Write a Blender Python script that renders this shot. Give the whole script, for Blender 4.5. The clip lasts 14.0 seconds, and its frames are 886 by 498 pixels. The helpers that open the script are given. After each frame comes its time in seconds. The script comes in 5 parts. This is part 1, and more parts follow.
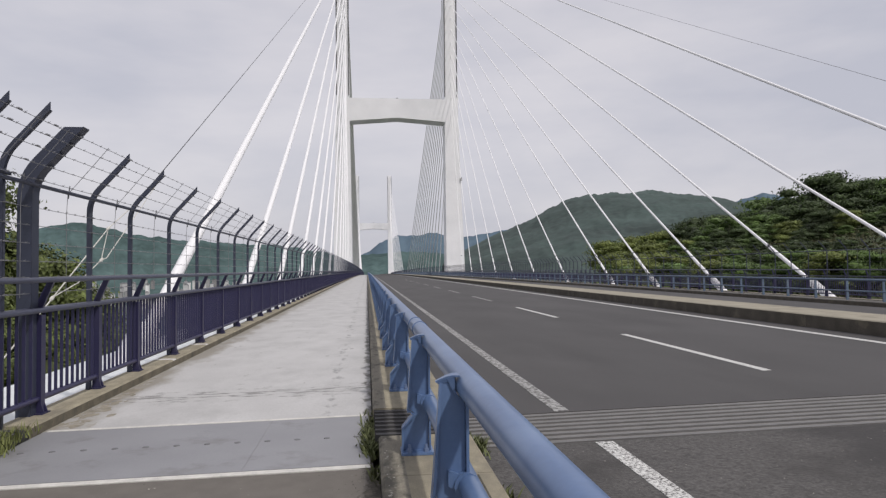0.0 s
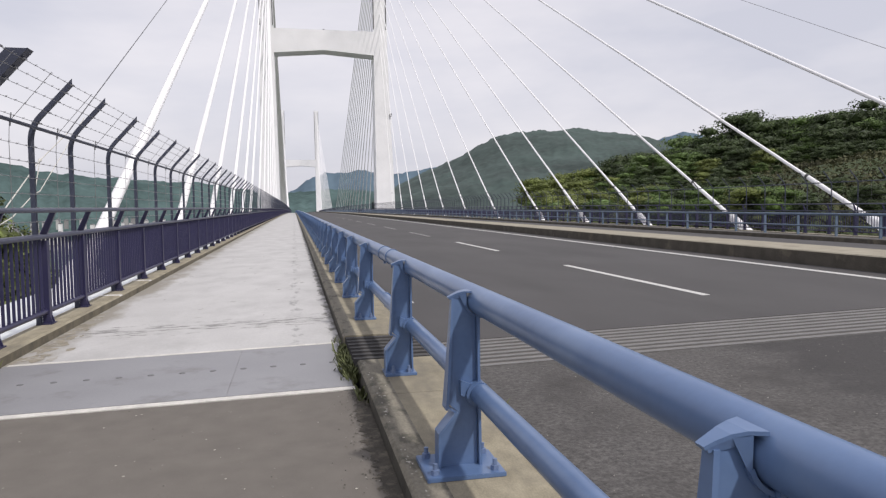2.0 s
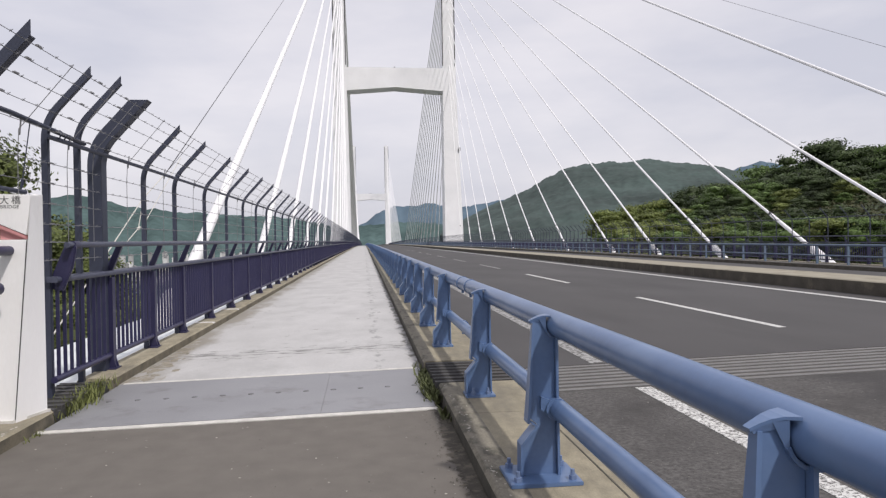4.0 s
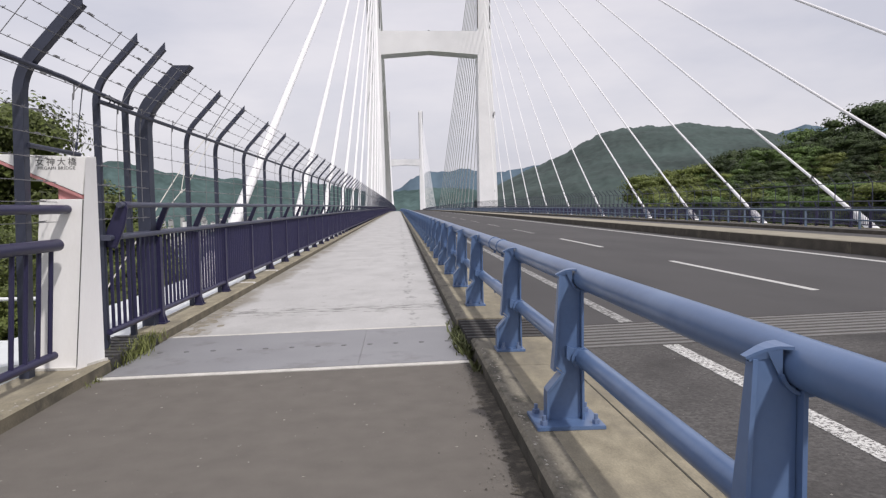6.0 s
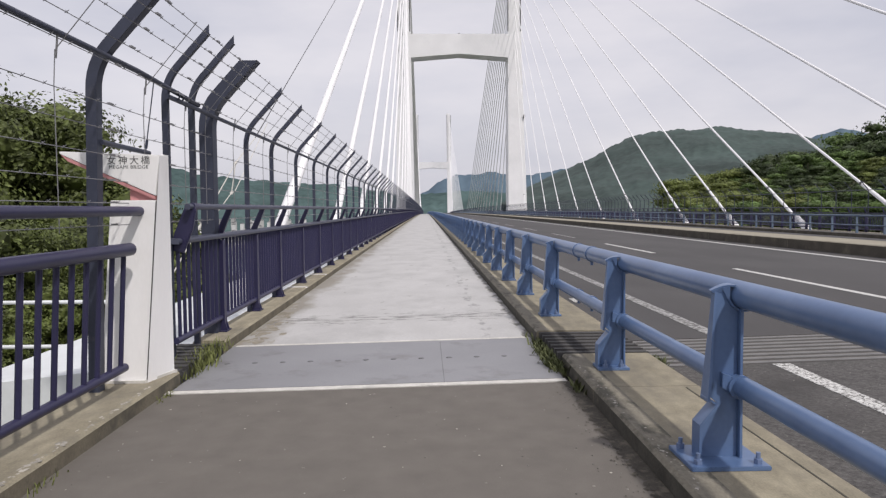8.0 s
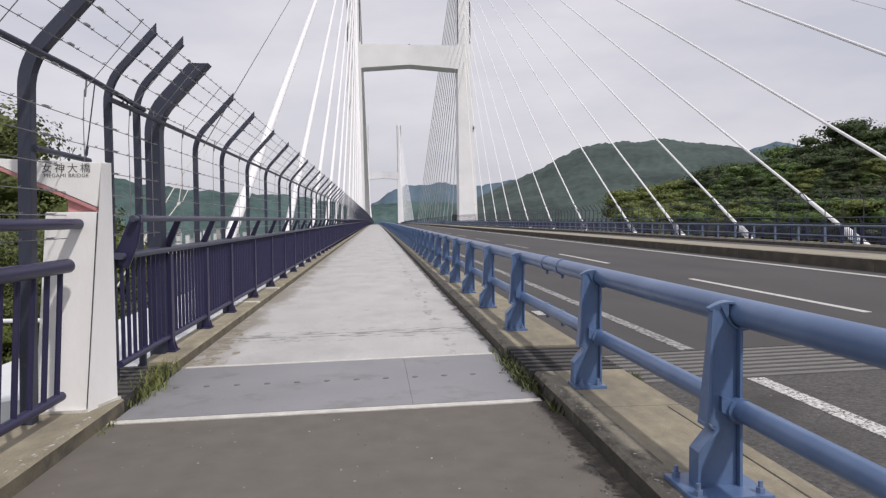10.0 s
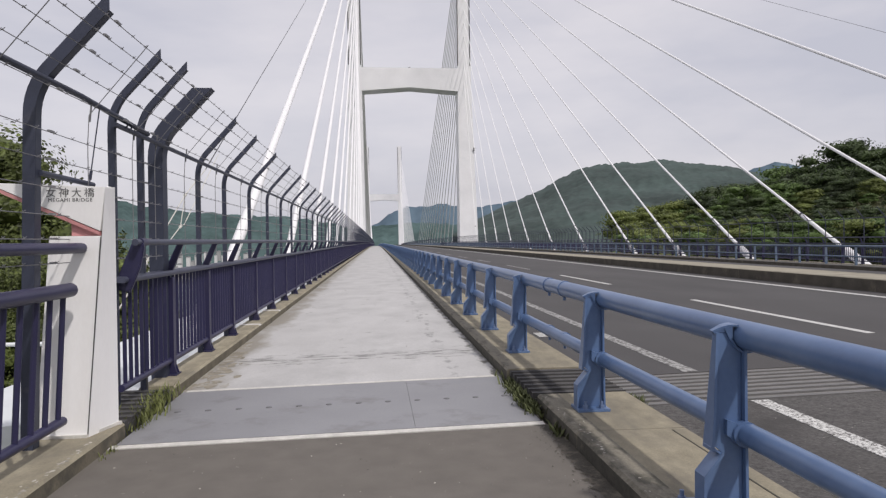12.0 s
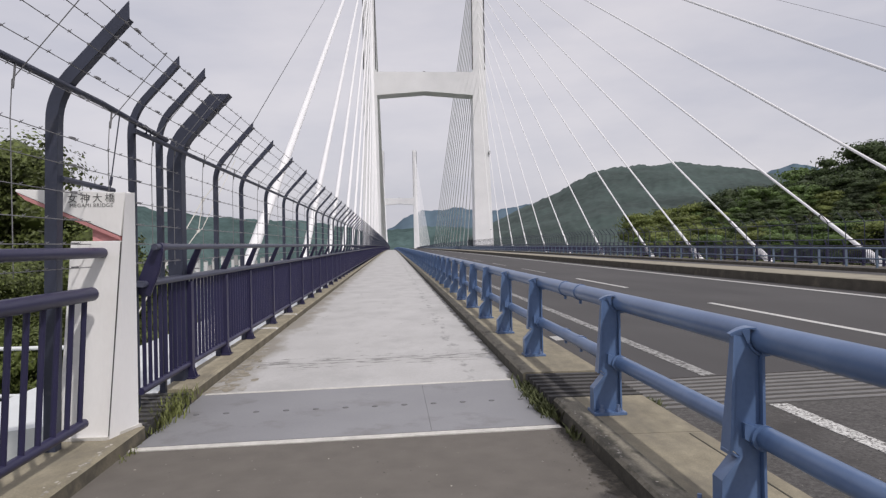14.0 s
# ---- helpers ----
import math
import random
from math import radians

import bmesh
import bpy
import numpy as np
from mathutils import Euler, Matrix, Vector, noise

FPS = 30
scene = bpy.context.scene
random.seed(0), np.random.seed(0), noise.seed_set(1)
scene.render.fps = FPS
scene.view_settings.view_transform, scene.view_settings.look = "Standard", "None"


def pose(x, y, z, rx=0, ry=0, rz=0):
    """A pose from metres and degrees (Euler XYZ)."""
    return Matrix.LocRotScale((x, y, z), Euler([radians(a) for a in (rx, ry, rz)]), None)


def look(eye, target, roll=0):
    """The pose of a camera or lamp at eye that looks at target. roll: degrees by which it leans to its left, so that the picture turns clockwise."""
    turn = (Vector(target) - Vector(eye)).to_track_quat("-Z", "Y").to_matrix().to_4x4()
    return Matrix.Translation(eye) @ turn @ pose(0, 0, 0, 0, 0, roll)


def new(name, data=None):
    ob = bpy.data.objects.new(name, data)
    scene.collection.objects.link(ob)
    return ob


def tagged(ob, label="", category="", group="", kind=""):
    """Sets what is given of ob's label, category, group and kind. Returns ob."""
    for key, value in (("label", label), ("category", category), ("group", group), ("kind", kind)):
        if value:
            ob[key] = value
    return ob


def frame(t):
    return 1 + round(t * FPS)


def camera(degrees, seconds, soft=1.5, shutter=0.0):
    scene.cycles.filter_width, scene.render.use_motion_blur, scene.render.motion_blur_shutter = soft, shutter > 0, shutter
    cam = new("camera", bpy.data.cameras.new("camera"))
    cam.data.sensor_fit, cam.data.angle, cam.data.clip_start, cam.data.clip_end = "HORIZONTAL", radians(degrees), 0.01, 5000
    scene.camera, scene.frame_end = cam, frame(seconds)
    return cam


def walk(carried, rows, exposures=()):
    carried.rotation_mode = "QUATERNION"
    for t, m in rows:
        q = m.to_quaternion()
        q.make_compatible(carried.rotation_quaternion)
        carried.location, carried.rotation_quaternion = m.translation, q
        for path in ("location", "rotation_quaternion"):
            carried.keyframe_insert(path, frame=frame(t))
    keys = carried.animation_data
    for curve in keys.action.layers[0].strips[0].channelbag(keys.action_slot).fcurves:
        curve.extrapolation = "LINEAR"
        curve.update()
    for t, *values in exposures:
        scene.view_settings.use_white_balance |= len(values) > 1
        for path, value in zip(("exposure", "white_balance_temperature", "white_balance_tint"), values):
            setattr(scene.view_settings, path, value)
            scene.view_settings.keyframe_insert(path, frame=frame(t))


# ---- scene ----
cam = camera(64.9, 14.0, soft=1.3)
PATH = [
    (0, (-0.043, -5.276, 1.461), (0.174, -3.288, 1.52), -0.5),
    (0.5, (-0.168, -5.152, 1.398), (-0.037, -3.157, 1.364), -1.2),
    (1, (-0.272, -5.079, 1.388), (-0.089, -3.096, 1.201), -0.7),
    (1.5, (-0.383, -5.167, 1.363), (-0.117, -3.2, 1.119), -0.7),
    (2, (-0.442, -5.315, 1.383), (-0.027, -3.362, 1.261), -0.7),
    (2.5, (-0.444, -5.509, 1.333), (0.022, -3.567, 1.229), -4.1),
    (3, (-0.502, -5.651, 1.368), (-0.08, -3.698, 1.275), -1.2),
    (3.5, (-0.594, -5.674, 1.392), (-0.284, -3.698, 1.377), -0.7),
    (6, (-0.603, -5.902, 1.338), (-0.478, -3.91, 1.215), -0.8),
    (6.5, (-0.703, -5.833, 1.347), (-0.609, -3.837, 1.246), -0.6),
    (7, (-0.882, -5.704, 1.362), (-0.838, -3.707, 1.264), -0.4),
    (9.5, (-1.219, -5.118, 1.331), (-1.089, -3.127, 1.188), -0.6),
    (10, (-1.236, -5.106, 1.363), (-1.045, -3.117, 1.278), -0.5),
    (10.5, (-1.247, -5.099, 1.373), (-1.058, -3.109, 1.318), -0.6),
    (11, (-1.244, -5.104, 1.375), (-1.06, -3.113, 1.332), -0.7),
    (11.5, (-1.243, -5.112, 1.376), (-1.057, -3.12, 1.342), -0.7),
    (12, (-1.248, -5.113, 1.374), (-1.058, -3.122, 1.35), -0.7),
    (12.5, (-1.251, -5.118, 1.377), (-1.06, -3.127, 1.358), -0.7),
    (13, (-1.251, -5.125, 1.371), (-1.065, -3.134, 1.356), -0.8),
    (13.5, (-1.253, -5.127, 1.374), (-1.085, -3.134, 1.361), -0.8),
    (14, (-1.251, -5.13, 1.374), (-1.105, -3.135, 1.361), -0.9),
]
walk(cam, [(t, look(eye, aim, lean)) for t, eye, aim, lean in PATH],
     [(0.0, -0.12, 6510, 11), (0.6, -0.03, 6510, 11), (1.5, 0.16, 6520, 11.5), (3.5, 0.15, 6520, 11.5), (6.0, 0.10, 6530, 12),
      (7.0, 0.08, 6530, 12), (9.5, 0.02, 6530, 12), (11.0, -0.01, 6530, 12), (14.0, -0.08, 6530, 12)])

# ---- sky, sun ----
world = bpy.data.worlds.new("world")
scene.world = world
world.use_nodes = True
wn, wl = world.node_tree.nodes, world.node_tree.links
wn.clear()
SUN_EL, SUN_AZ = radians(51), radians(146)      # azimuth from +y towards +x
sky = wn.new("ShaderNodeTexSky")
sky.sky_type, sky.sun_disc = "NISHITA", False
sky.sun_elevation, sky.sun_rotation = SUN_EL, SUN_AZ
sky.air_density, sky.dust_density = 1.0, 3.0
sky_gain = wn.new("ShaderNodeMix"); sky_gain.data_type, sky_gain.blend_type = "RGBA", "MULTIPLY"
sky_gain.inputs[0].default_value = 1.0
sky_gain.inputs[7].default_value = (0.12, 0.12, 0.12, 1)
wl.new(sky.outputs[0], sky_gain.inputs[6])
wc = wn.new("ShaderNodeTexCoord")
wm = wn.new("ShaderNodeMapping"); wm.inputs["Scale"].default_value = (1.0, 1.0, 3.2)
wl.new(wc.outputs["Generated"], wm.inputs[0])
wno = wn.new("ShaderNodeTexNoise")
wno.inputs["Scale"].default_value, wno.inputs["Detail"].default_value, wno.inputs["Roughness"].default_value = 2.2, 5, 0.55
wl.new(wm.outputs[0], wno.inputs[0])
wr = wn.new("ShaderNodeValToRGB")
wr.color_ramp.elements[0].position, wr.color_ramp.elements[0].color = 0.33, (0.60, 0.605, 0.68, 1)
wr.color_ramp.elements[1].position, wr.color_ramp.elements[1].color = 0.62, (0.785, 0.765, 0.805, 1)
wl.new(wno.outputs[0], wr.inputs[0])
wmix = wn.new("ShaderNodeMix"); wmix.data_type = "RGBA"
wmix.inputs[0].default_value = 0.88             # cloud cover
wl.new(sky_gain.outputs[2], wmix.inputs[6])
wl.new(wr.outputs[0], wmix.inputs[7])
wb = wn.new("ShaderNodeBackground"); wb.inputs[1].default_value = 1.0
wo = wn.new("ShaderNodeOutputWorld")
wl.new(wmix.outputs[2], wb.inputs[0]); wl.new(wb.outputs[0], wo.inputs[0])

sun = new("sun", bpy.data.lights.new("sun", "SUN"))
sun.data.energy, sun.data.angle, sun.data.color = 2.3, radians(2.6), (1.0, 0.955, 0.905)
sun.matrix_world = look((0, 0, 0), (-math.sin(SUN_AZ) * math.cos(SUN_EL), -math.cos(SUN_AZ) * math.cos(SUN_EL), -math.sin(SUN_EL)))


# ---- materials ----
def material(name, base, rough=0.7, metal=0.0, var=0.15, scale=3.0, fine=60.0, bump=0.15, bump_dist=0.004, stain=None,
             stain_scale=0.7, stain_at=(0.5, 0.62), random_tint=0.0, spec=0.4, stretch=(1, 1, 1), island=False):
    """A two-scale surface: broad patches and fine grain, an optional stain colour, and fine relief."""
    m = bpy.data.materials.new(name)
    m.use_nodes = True
    n, l = m.node_tree.nodes, m.node_tree.links
    b = n["Principled BSDF"]
    tc = n.new("ShaderNodeTexCoord")
    mp = n.new("ShaderNodeMapping"); mp.inputs["Scale"].default_value = stretch
    geo = n.new("ShaderNodeNewGeometry")
    l.new(geo.outputs["Position"], mp.inputs[0])
    n1 = n.new("ShaderNodeTexNoise"); n1.inputs["Scale"].default_value, n1.inputs["Detail"].default_value = scale, 6
    n2 = n.new("ShaderNodeTexNoise"); n2.inputs["Scale"].default_value, n2.inputs["Detail"].default_value = fine, 3
    for k in (n1, n2):
        l.new(mp.outputs[0], k.inputs[0])
    add = n.new("ShaderNodeMath"); add.operation = "MULTIPLY_ADD"
    l.new(n2.outputs[0], add.inputs[0]); add.inputs[1].default_value = 0.6
    l.new(n1.outputs[0], add.inputs[2])
    mr = n.new("ShaderNodeMapRange")
    mr.inputs[1].default_value, mr.inputs[2].default_value = 0.5, 1.1
    mr.inputs[3].default_value, mr.inputs[4].default_value = 1 - var, 1 + var
    l.new(add.outputs[0], mr.inputs[0])
    value = mr.outputs[0]
    if random_tint:
        src = geo.outputs["Random Per Island"] if island else n.new("ShaderNodeObjectInfo").outputs["Random"]
        rr = n.new("ShaderNodeMapRange")
        rr.inputs[3].default_value, rr.inputs[4].default_value = 1 - random_tint, 1 + random_tint
        l.new(src, rr.inputs[0])
        mu = n.new("ShaderNodeMath"); mu.operation = "MULTIPLY"
        l.new(value, mu.inputs[0]); l.new(rr.outputs[0], mu.inputs[1])
        value = mu.outputs[0]
    col = n.new("ShaderNodeMix"); col.data_type, col.blend_type = "RGBA", "MULTIPLY"
    col.inputs[0].default_value = 1
    col.inputs[6].default_value = (*base, 1)
    l.new(value, col.inputs[7])
    out = col.outputs[2]
    if stain:
        n3 = n.new("ShaderNodeTexNoise"); n3.inputs["Scale"].default_value, n3.inputs["Detail"].default_value = stain_scale, 8
        n3.inputs["Roughness"].default_value = 0.65
        l.new(mp.outputs[0], n3.inputs[0])
        r3 = n.new("ShaderNodeMapRange"); r3.inputs[1].default_value, r3.inputs[2].default_value = stain_at
        l.new(n3.outputs[0], r3.inputs[0])
        mx = n.new("ShaderNodeMix"); mx.data_type = "RGBA"
        l.new(r3.outputs[0], mx.inputs[0]); l.new(out, mx.inputs[6]); mx.inputs[7].default_value = (*stain, 1)
        out = mx.outputs[2]
    l.new(out, b.inputs["Base Color"])
    b.inputs["Roughness"].default_value, b.inputs["Metallic"].default_value = rough, metal
    b.inputs["Specular IOR Level"].default_value = spec
    if bump:
        bp = n.new("ShaderNodeBump"); bp.inputs["Strength"].default_value, bp.inputs["Distance"].default_value = bump, bump_dist
        l.new(add.outputs[0], bp.inputs["Height"]); l.new(bp.outputs[0], b.inputs["Normal"])
    return m


def soil(m, colour, scale, at, axis, centre, width, strength=1.0):
    """Dirt of irregular shape gathered along a band of the walkway."""
    n, l = m.node_tree.nodes, m.node_tree.links
    b = n["Principled BSDF"]
    old = b.inputs["Base Color"].links[0].from_socket
    geo = n.new("ShaderNodeNewGeometry"); sep = n.new("ShaderNodeSeparateXYZ"); mp = n.new("ShaderNodeMapping")
    l.new(geo.outputs["Position"], sep.inputs[0]); l.new(geo.outputs["Position"], mp.inputs[0])
    mp.inputs["Scale"].default_value = scale
    no = n.new("ShaderNodeTexNoise"); no.inputs["Scale"].default_value, no.inputs["Detail"].default_value, no.inputs["Roughness"].default_value = 1.0, 7, 0.62
    l.new(mp.outputs[0], no.inputs[0])
    off = n.new("ShaderNodeMath"); off.operation = "SUBTRACT"; off.inputs[1].default_value = centre
    l.new(sep.outputs[axis], off.inputs[0])
    ab = n.new("ShaderNodeMath"); ab.operation = "ABSOLUTE"; l.new(off.outputs[0], ab.inputs[0])
    fall = n.new("ShaderNodeMapRange"); fall.interpolation_type = "SMOOTHSTEP"
    fall.inputs[1].default_value, fall.inputs[2].default_value, fall.inputs[3].default_value, fall.inputs[4].default_value = 0.0, width, 0.0, -0.45
    l.new(ab.outputs[0], fall.inputs[0])
    su = n.new("ShaderNodeMath"); su.operation = "ADD"; l.new(no.outputs[0], su.inputs[0]); l.new(fall.outputs[0], su.inputs[1])
    r = n.new("ShaderNodeMapRange"); r.inputs[1].default_value, r.inputs[2].default_value = at
    r.inputs[4].default_value = strength
    l.new(su.outputs[0], r.inputs[0])
    mx = n.new("ShaderNodeMix"); mx.data_type = "RGBA"
    l.new(r.outputs[0], mx.inputs[0]); l.new(old, mx.inputs[6]); mx.inputs[7].default_value = (*colour, 1)
    l.new(mx.outputs[2], b.inputs["Base Color"])


M_ROAD = material("asphalt_road", (0.072, 0.069, 0.069), 0.85, var=0.18, scale=0.8, fine=140, bump=0.5, stain=(0.055, 0.053, 0.053),
                  stain_scale=0.35, stain_at=(0.5, 0.75), stretch=(1, 0.35, 1))
M_ROAD_NEAR = material("asphalt_approach", (0.090, 0.086, 0.083), 0.9, var=0.55, scale=30, fine=75, bump=1.0, bump_dist=0.008, stain=(0.055, 0.052, 0.05), stain_scale=0.9, stain_at=(0.5, 0.7))
soil(M_ROAD_NEAR, (0.044, 0.042, 0.042), (0.7, 1.1, 1), (0.22, 0.44), 0, 4.6, 2.9, 0.8)         # darker worn wheel lane
M_PATH_NEAR = material("asphalt_path", (0.142, 0.130, 0.115), 0.9, var=0.13, scale=5, fine=190, bump=0.3, bump_dist=0.003, stain=(0.24, 0.225, 0.20), stain_scale=22, stain_at=(0.68, 0.74))
M_CONC = material("path_concrete", (0.470, 0.466, 0.458), 0.7, var=0.12, scale=1.6, fine=45, bump=0.3, stain=(0.375, 0.372, 0.366),
                  stain_scale=1.3, stain_at=(0.50, 0.74), stretch=(1, 0.55, 1))
soil(M_CONC, (0.235, 0.212, 0.168), (2.2, 0.9, 1), (0.26, 0.50), 0, -3.14, 0.75, 0.75)       # silt washed along the low kerb
soil(M_CONC, (0.10, 0.095, 0.08), (9, 3.5, 1), (0.36, 0.52), 0, 0.0, 0.26, 0.9)           # grime at the guardrail kerb
soil(M_CONC, (0.22, 0.22, 0.215), (7, 2.6, 1), (0.50, 0.62), 0, -0.46, 0.34, 0.75)        # drip line
soil(M_CONC, (0.20, 0.198, 0.19), (3.2, 12, 1), (0.50, 0.57), 1, 3.45, 1.4, 0.9)          # flaked cracks
M_CONC_PALE = material("lip_concrete", (0.58, 0.565, 0.53), 0.8, var=0.22, scale=9, fine=80)
M_PLATE = material("steel_plate", (0.27, 0.272, 0.285), 0.55, 0.15, var=0.10, scale=1.3, fine=70, bump=0.1, stain=(0.17, 0.165, 0.16), stain_scale=1.6, stain_at=(0.55, 0.75))
M_PLATE_BOLT = material("plate_bolt", (0.175, 0.175, 0.182), 0.6, 0.2, var=0.2, scale=30, fine=200, bump=0)
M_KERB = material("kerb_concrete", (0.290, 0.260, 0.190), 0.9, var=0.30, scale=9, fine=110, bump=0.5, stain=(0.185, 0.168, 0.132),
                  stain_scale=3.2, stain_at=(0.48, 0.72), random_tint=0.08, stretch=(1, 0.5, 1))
# Face tones of the kerbs, much darker than the M_KERB tops.
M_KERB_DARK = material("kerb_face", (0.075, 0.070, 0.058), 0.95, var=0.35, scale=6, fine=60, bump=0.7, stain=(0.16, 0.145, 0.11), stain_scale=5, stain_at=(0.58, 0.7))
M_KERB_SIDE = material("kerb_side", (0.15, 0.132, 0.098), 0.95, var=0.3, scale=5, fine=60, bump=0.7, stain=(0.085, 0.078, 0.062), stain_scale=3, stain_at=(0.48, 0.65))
# Weathered grey lip; its tone also carries part of the top rail's shadow.
M_LIP_SHADED = material("kerb_lip_shaded", (0.225, 0.207, 0.166), 0.95, var=0.3, scale=7, fine=80, bump=0.8, bump_dist=0.006, stain=(0.10, 0.094, 0.076), stain_scale=7, stain_at=(0.47, 0.62), stretch=(1, 0.5, 1))
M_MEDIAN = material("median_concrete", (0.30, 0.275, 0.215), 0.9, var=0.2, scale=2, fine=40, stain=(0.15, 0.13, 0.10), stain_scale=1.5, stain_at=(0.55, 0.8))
# Faces of the median and far kerbs, darker than their tops.
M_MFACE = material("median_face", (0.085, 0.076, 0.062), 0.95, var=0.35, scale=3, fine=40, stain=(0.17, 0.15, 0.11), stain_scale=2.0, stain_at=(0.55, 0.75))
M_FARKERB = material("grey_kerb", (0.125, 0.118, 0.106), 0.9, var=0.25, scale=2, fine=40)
M_FARWALK = material("dull_concrete", (0.20, 0.195, 0.185), 0.9, var=0.2, scale=1.5, fine=40)
M_LINE = material("road_paint", (0.52, 0.52, 0.50), 0.8, var=0.25, scale=25, fine=160, bump=0.4, stain=(0.13, 0.125, 0.12), stain_scale=40, stain_at=(0.60, 0.68))
M_LINE_WORN = material("worn_road_paint", (0.60, 0.60, 0.58), 0.85, var=0.25, scale=25, fine=160, bump=0.4, stain=(0.12, 0.115, 0.11), stain_scale=48, stain_at=(0.49, 0.56))
M_LINE_OLD = material("faded_road_paint", (0.36, 0.36, 0.35), 0.85, var=0.25, scale=25, fine=160, bump=0.4, stain=(0.10, 0.097, 0.094), stain_scale=18, stain_at=(0.44, 0.58))
M_JOINT = material("joint_steel", (0.075, 0.073, 0.073), 0.6, 0.3, var=0.2, scale=3, fine=40)
M_JBAR = material("joint_bar", (0.17, 0.166, 0.162), 0.55, 0.2, var=0.15, scale=5, fine=60)
M_BLUE = material("blue_paint", (0.095, 0.158, 0.298), 0.32, var=0.10, scale=2.2, fine=35, bump=0.08, stain=(0.15, 0.22, 0.36), stain_scale=1.1, stain_at=(0.52, 0.8), spec=0.5)
M_BLUE_DULL = material("dulled_blue_paint", (0.110, 0.155, 0.220), 0.5, var=0.2, scale=3, fine=40, bump=0.08, stain=(0.15, 0.17, 0.21), stain_scale=1.5, stain_at=(0.5, 0.75))
M_NAVY = material("navy_paint", (0.025, 0.0235, 0.066), 0.42, var=0.14, scale=2.5, fine=50, bump=0.08, stain=(0.045, 0.042, 0.080), stain_scale=2, stain_at=(0.55, 0.8), spec=0.45)
M_POST = material("slate_paint", (0.040, 0.046, 0.073), 0.5, var=0.15, scale=4, fine=60, bump=0.1, stain=(0.09, 0.09, 0.11), stain_scale=6, stain_at=(0.58, 0.8))
M_RAILTOP = material("rail_slate", (0.066, 0.072, 0.108), 0.5, var=0.15, scale=4, fine=60, bump=0.1, stain=(0.11, 0.11, 0.13), stain_scale=5, stain_at=(0.55, 0.8))
M_WIRE = material("wire_galvanised", (0.24, 0.24, 0.25), 0.5, 0.5, var=0.1, bump=0)
M_BOLT = material("bolt_zinc", (0.16, 0.22, 0.36), 0.45, 0.2, var=0.2, scale=30, fine=200)
M_WHITE = material("white_steel", (0.85, 0.85, 0.87), 0.45, var=0.05, scale=0.25, fine=4, bump=0, stain=(0.74, 0.75, 0.77), stain_scale=0.12, stain_at=(0.5, 0.8))
M_ROPE = material("pale_rope", (0.55, 0.54, 0.50), 0.8, var=0.15, scale=20, fine=90, bump=0)
M_CABLE = material("white_sheath", (0.82, 0.82, 0.83), 0.35, var=0.04, scale=1, fine=10, bump=0)
M_RING = material("cable_ring", (0.06, 0.06, 0.065), 0.5, var=0.1, bump=0)
M_MON = material("monument_white", (0.87, 0.865, 0.86), 0.5, var=0.04, scale=2, fine=60, bump=0.05, stain=(0.72, 0.705, 0.68), stain_scale=1.3, stain_at=(0.55, 0.85), stretch=(1, 1, 0.3))
M_RED = material("red_paint", (0.58, 0.27, 0.27), 0.5, var=0.1, scale=6, fine=60, bump=0)
M_TEXT = material("lettering", (0.12, 0.12, 0.12), 0.6, var=0.1, bump=0)
M_GRASS = material("grass_blades", (0.140, 0.158, 0.048), 0.7, var=0.25, scale=3, fine=20, bump=0, random_tint=0.35, island=True)
M_WEED = material("weed_leaves", (0.105, 0.120, 0.048), 0.7, var=0.25, scale=3, fine=20, bump=0, random_tint=0.4, island=True)
M_LEAF_A = material("leaves_dark", (0.040, 0.062, 0.018), 0.6, var=0.7, scale=0.35, fine=1.2, bump=0, random_tint=0.18, island=True)
M_LEAF_B = material("leaves_mid", (0.080, 0.130, 0.030), 0.6, var=0.7, scale=0.35, fine=1.2, bump=0, random_tint=0.18, island=True)
M_LEAF_C = material("leaves_yellow", (0.122, 0.150, 0.034), 0.6, var=0.6, scale=0.35, fine=2, bump=0, random_tint=0.18, island=True)
M_LEAF_D = material("leaves_fresh", (0.084, 0.106, 0.028), 0.6, var=0.7, scale=0.5, fine=2, bump=0, random_tint=0.4, island=True)
M_BARK = material("bark", (0.10, 0.082, 0.065), 0.9, var=0.3, scale=3, fine=30, bump=0.6, bump_dist=0.02)
M_GROUND = material("ground_scrub", (0.060, 0.082, 0.034), 0.95, var=0.35, scale=0.15, fine=1.5, bump=0.6, bump_dist=0.3, stain=(0.13, 0.115, 0.07), stain_scale=0.05, stain_at=(0.55, 0.7))
# Haze of distance is mixed into the next three base colours.
M_WOODS = material("hazed_woods", (0.048, 0.071, 0.065), 0.95, var=0.5, scale=0.012, fine=0.12, bump=0)
M_BACK = material("hazed_ridge", (0.078, 0.118, 0.116), 1.0, var=0.42, scale=0.010, fine=0.06, bump=0, spec=0)
M_BACK2 = material("hazed_blue_ridge", (0.108, 0.154, 0.196), 1.0, var=0.2, scale=0.004, fine=0.02, bump=0, spec=0)
M_WATER = material("harbour_water", (0.05, 0.075, 0.085), 0.15, var=0.1, scale=0.05, fine=0.5, bump=0.2, bump_dist=0.2)
M_TOWN = material("town_walls", (0.50, 0.50, 0.49), 0.8, var=0.1, scale=0.1, fine=1, bump=0, random_tint=0.55, island=True)
M_ROOF = material("town_roofs", (0.22, 0.22, 0.225), 0.8, var=0.1, scale=0.1, fine=1, bump=0, random_tint=0.4, island=True)
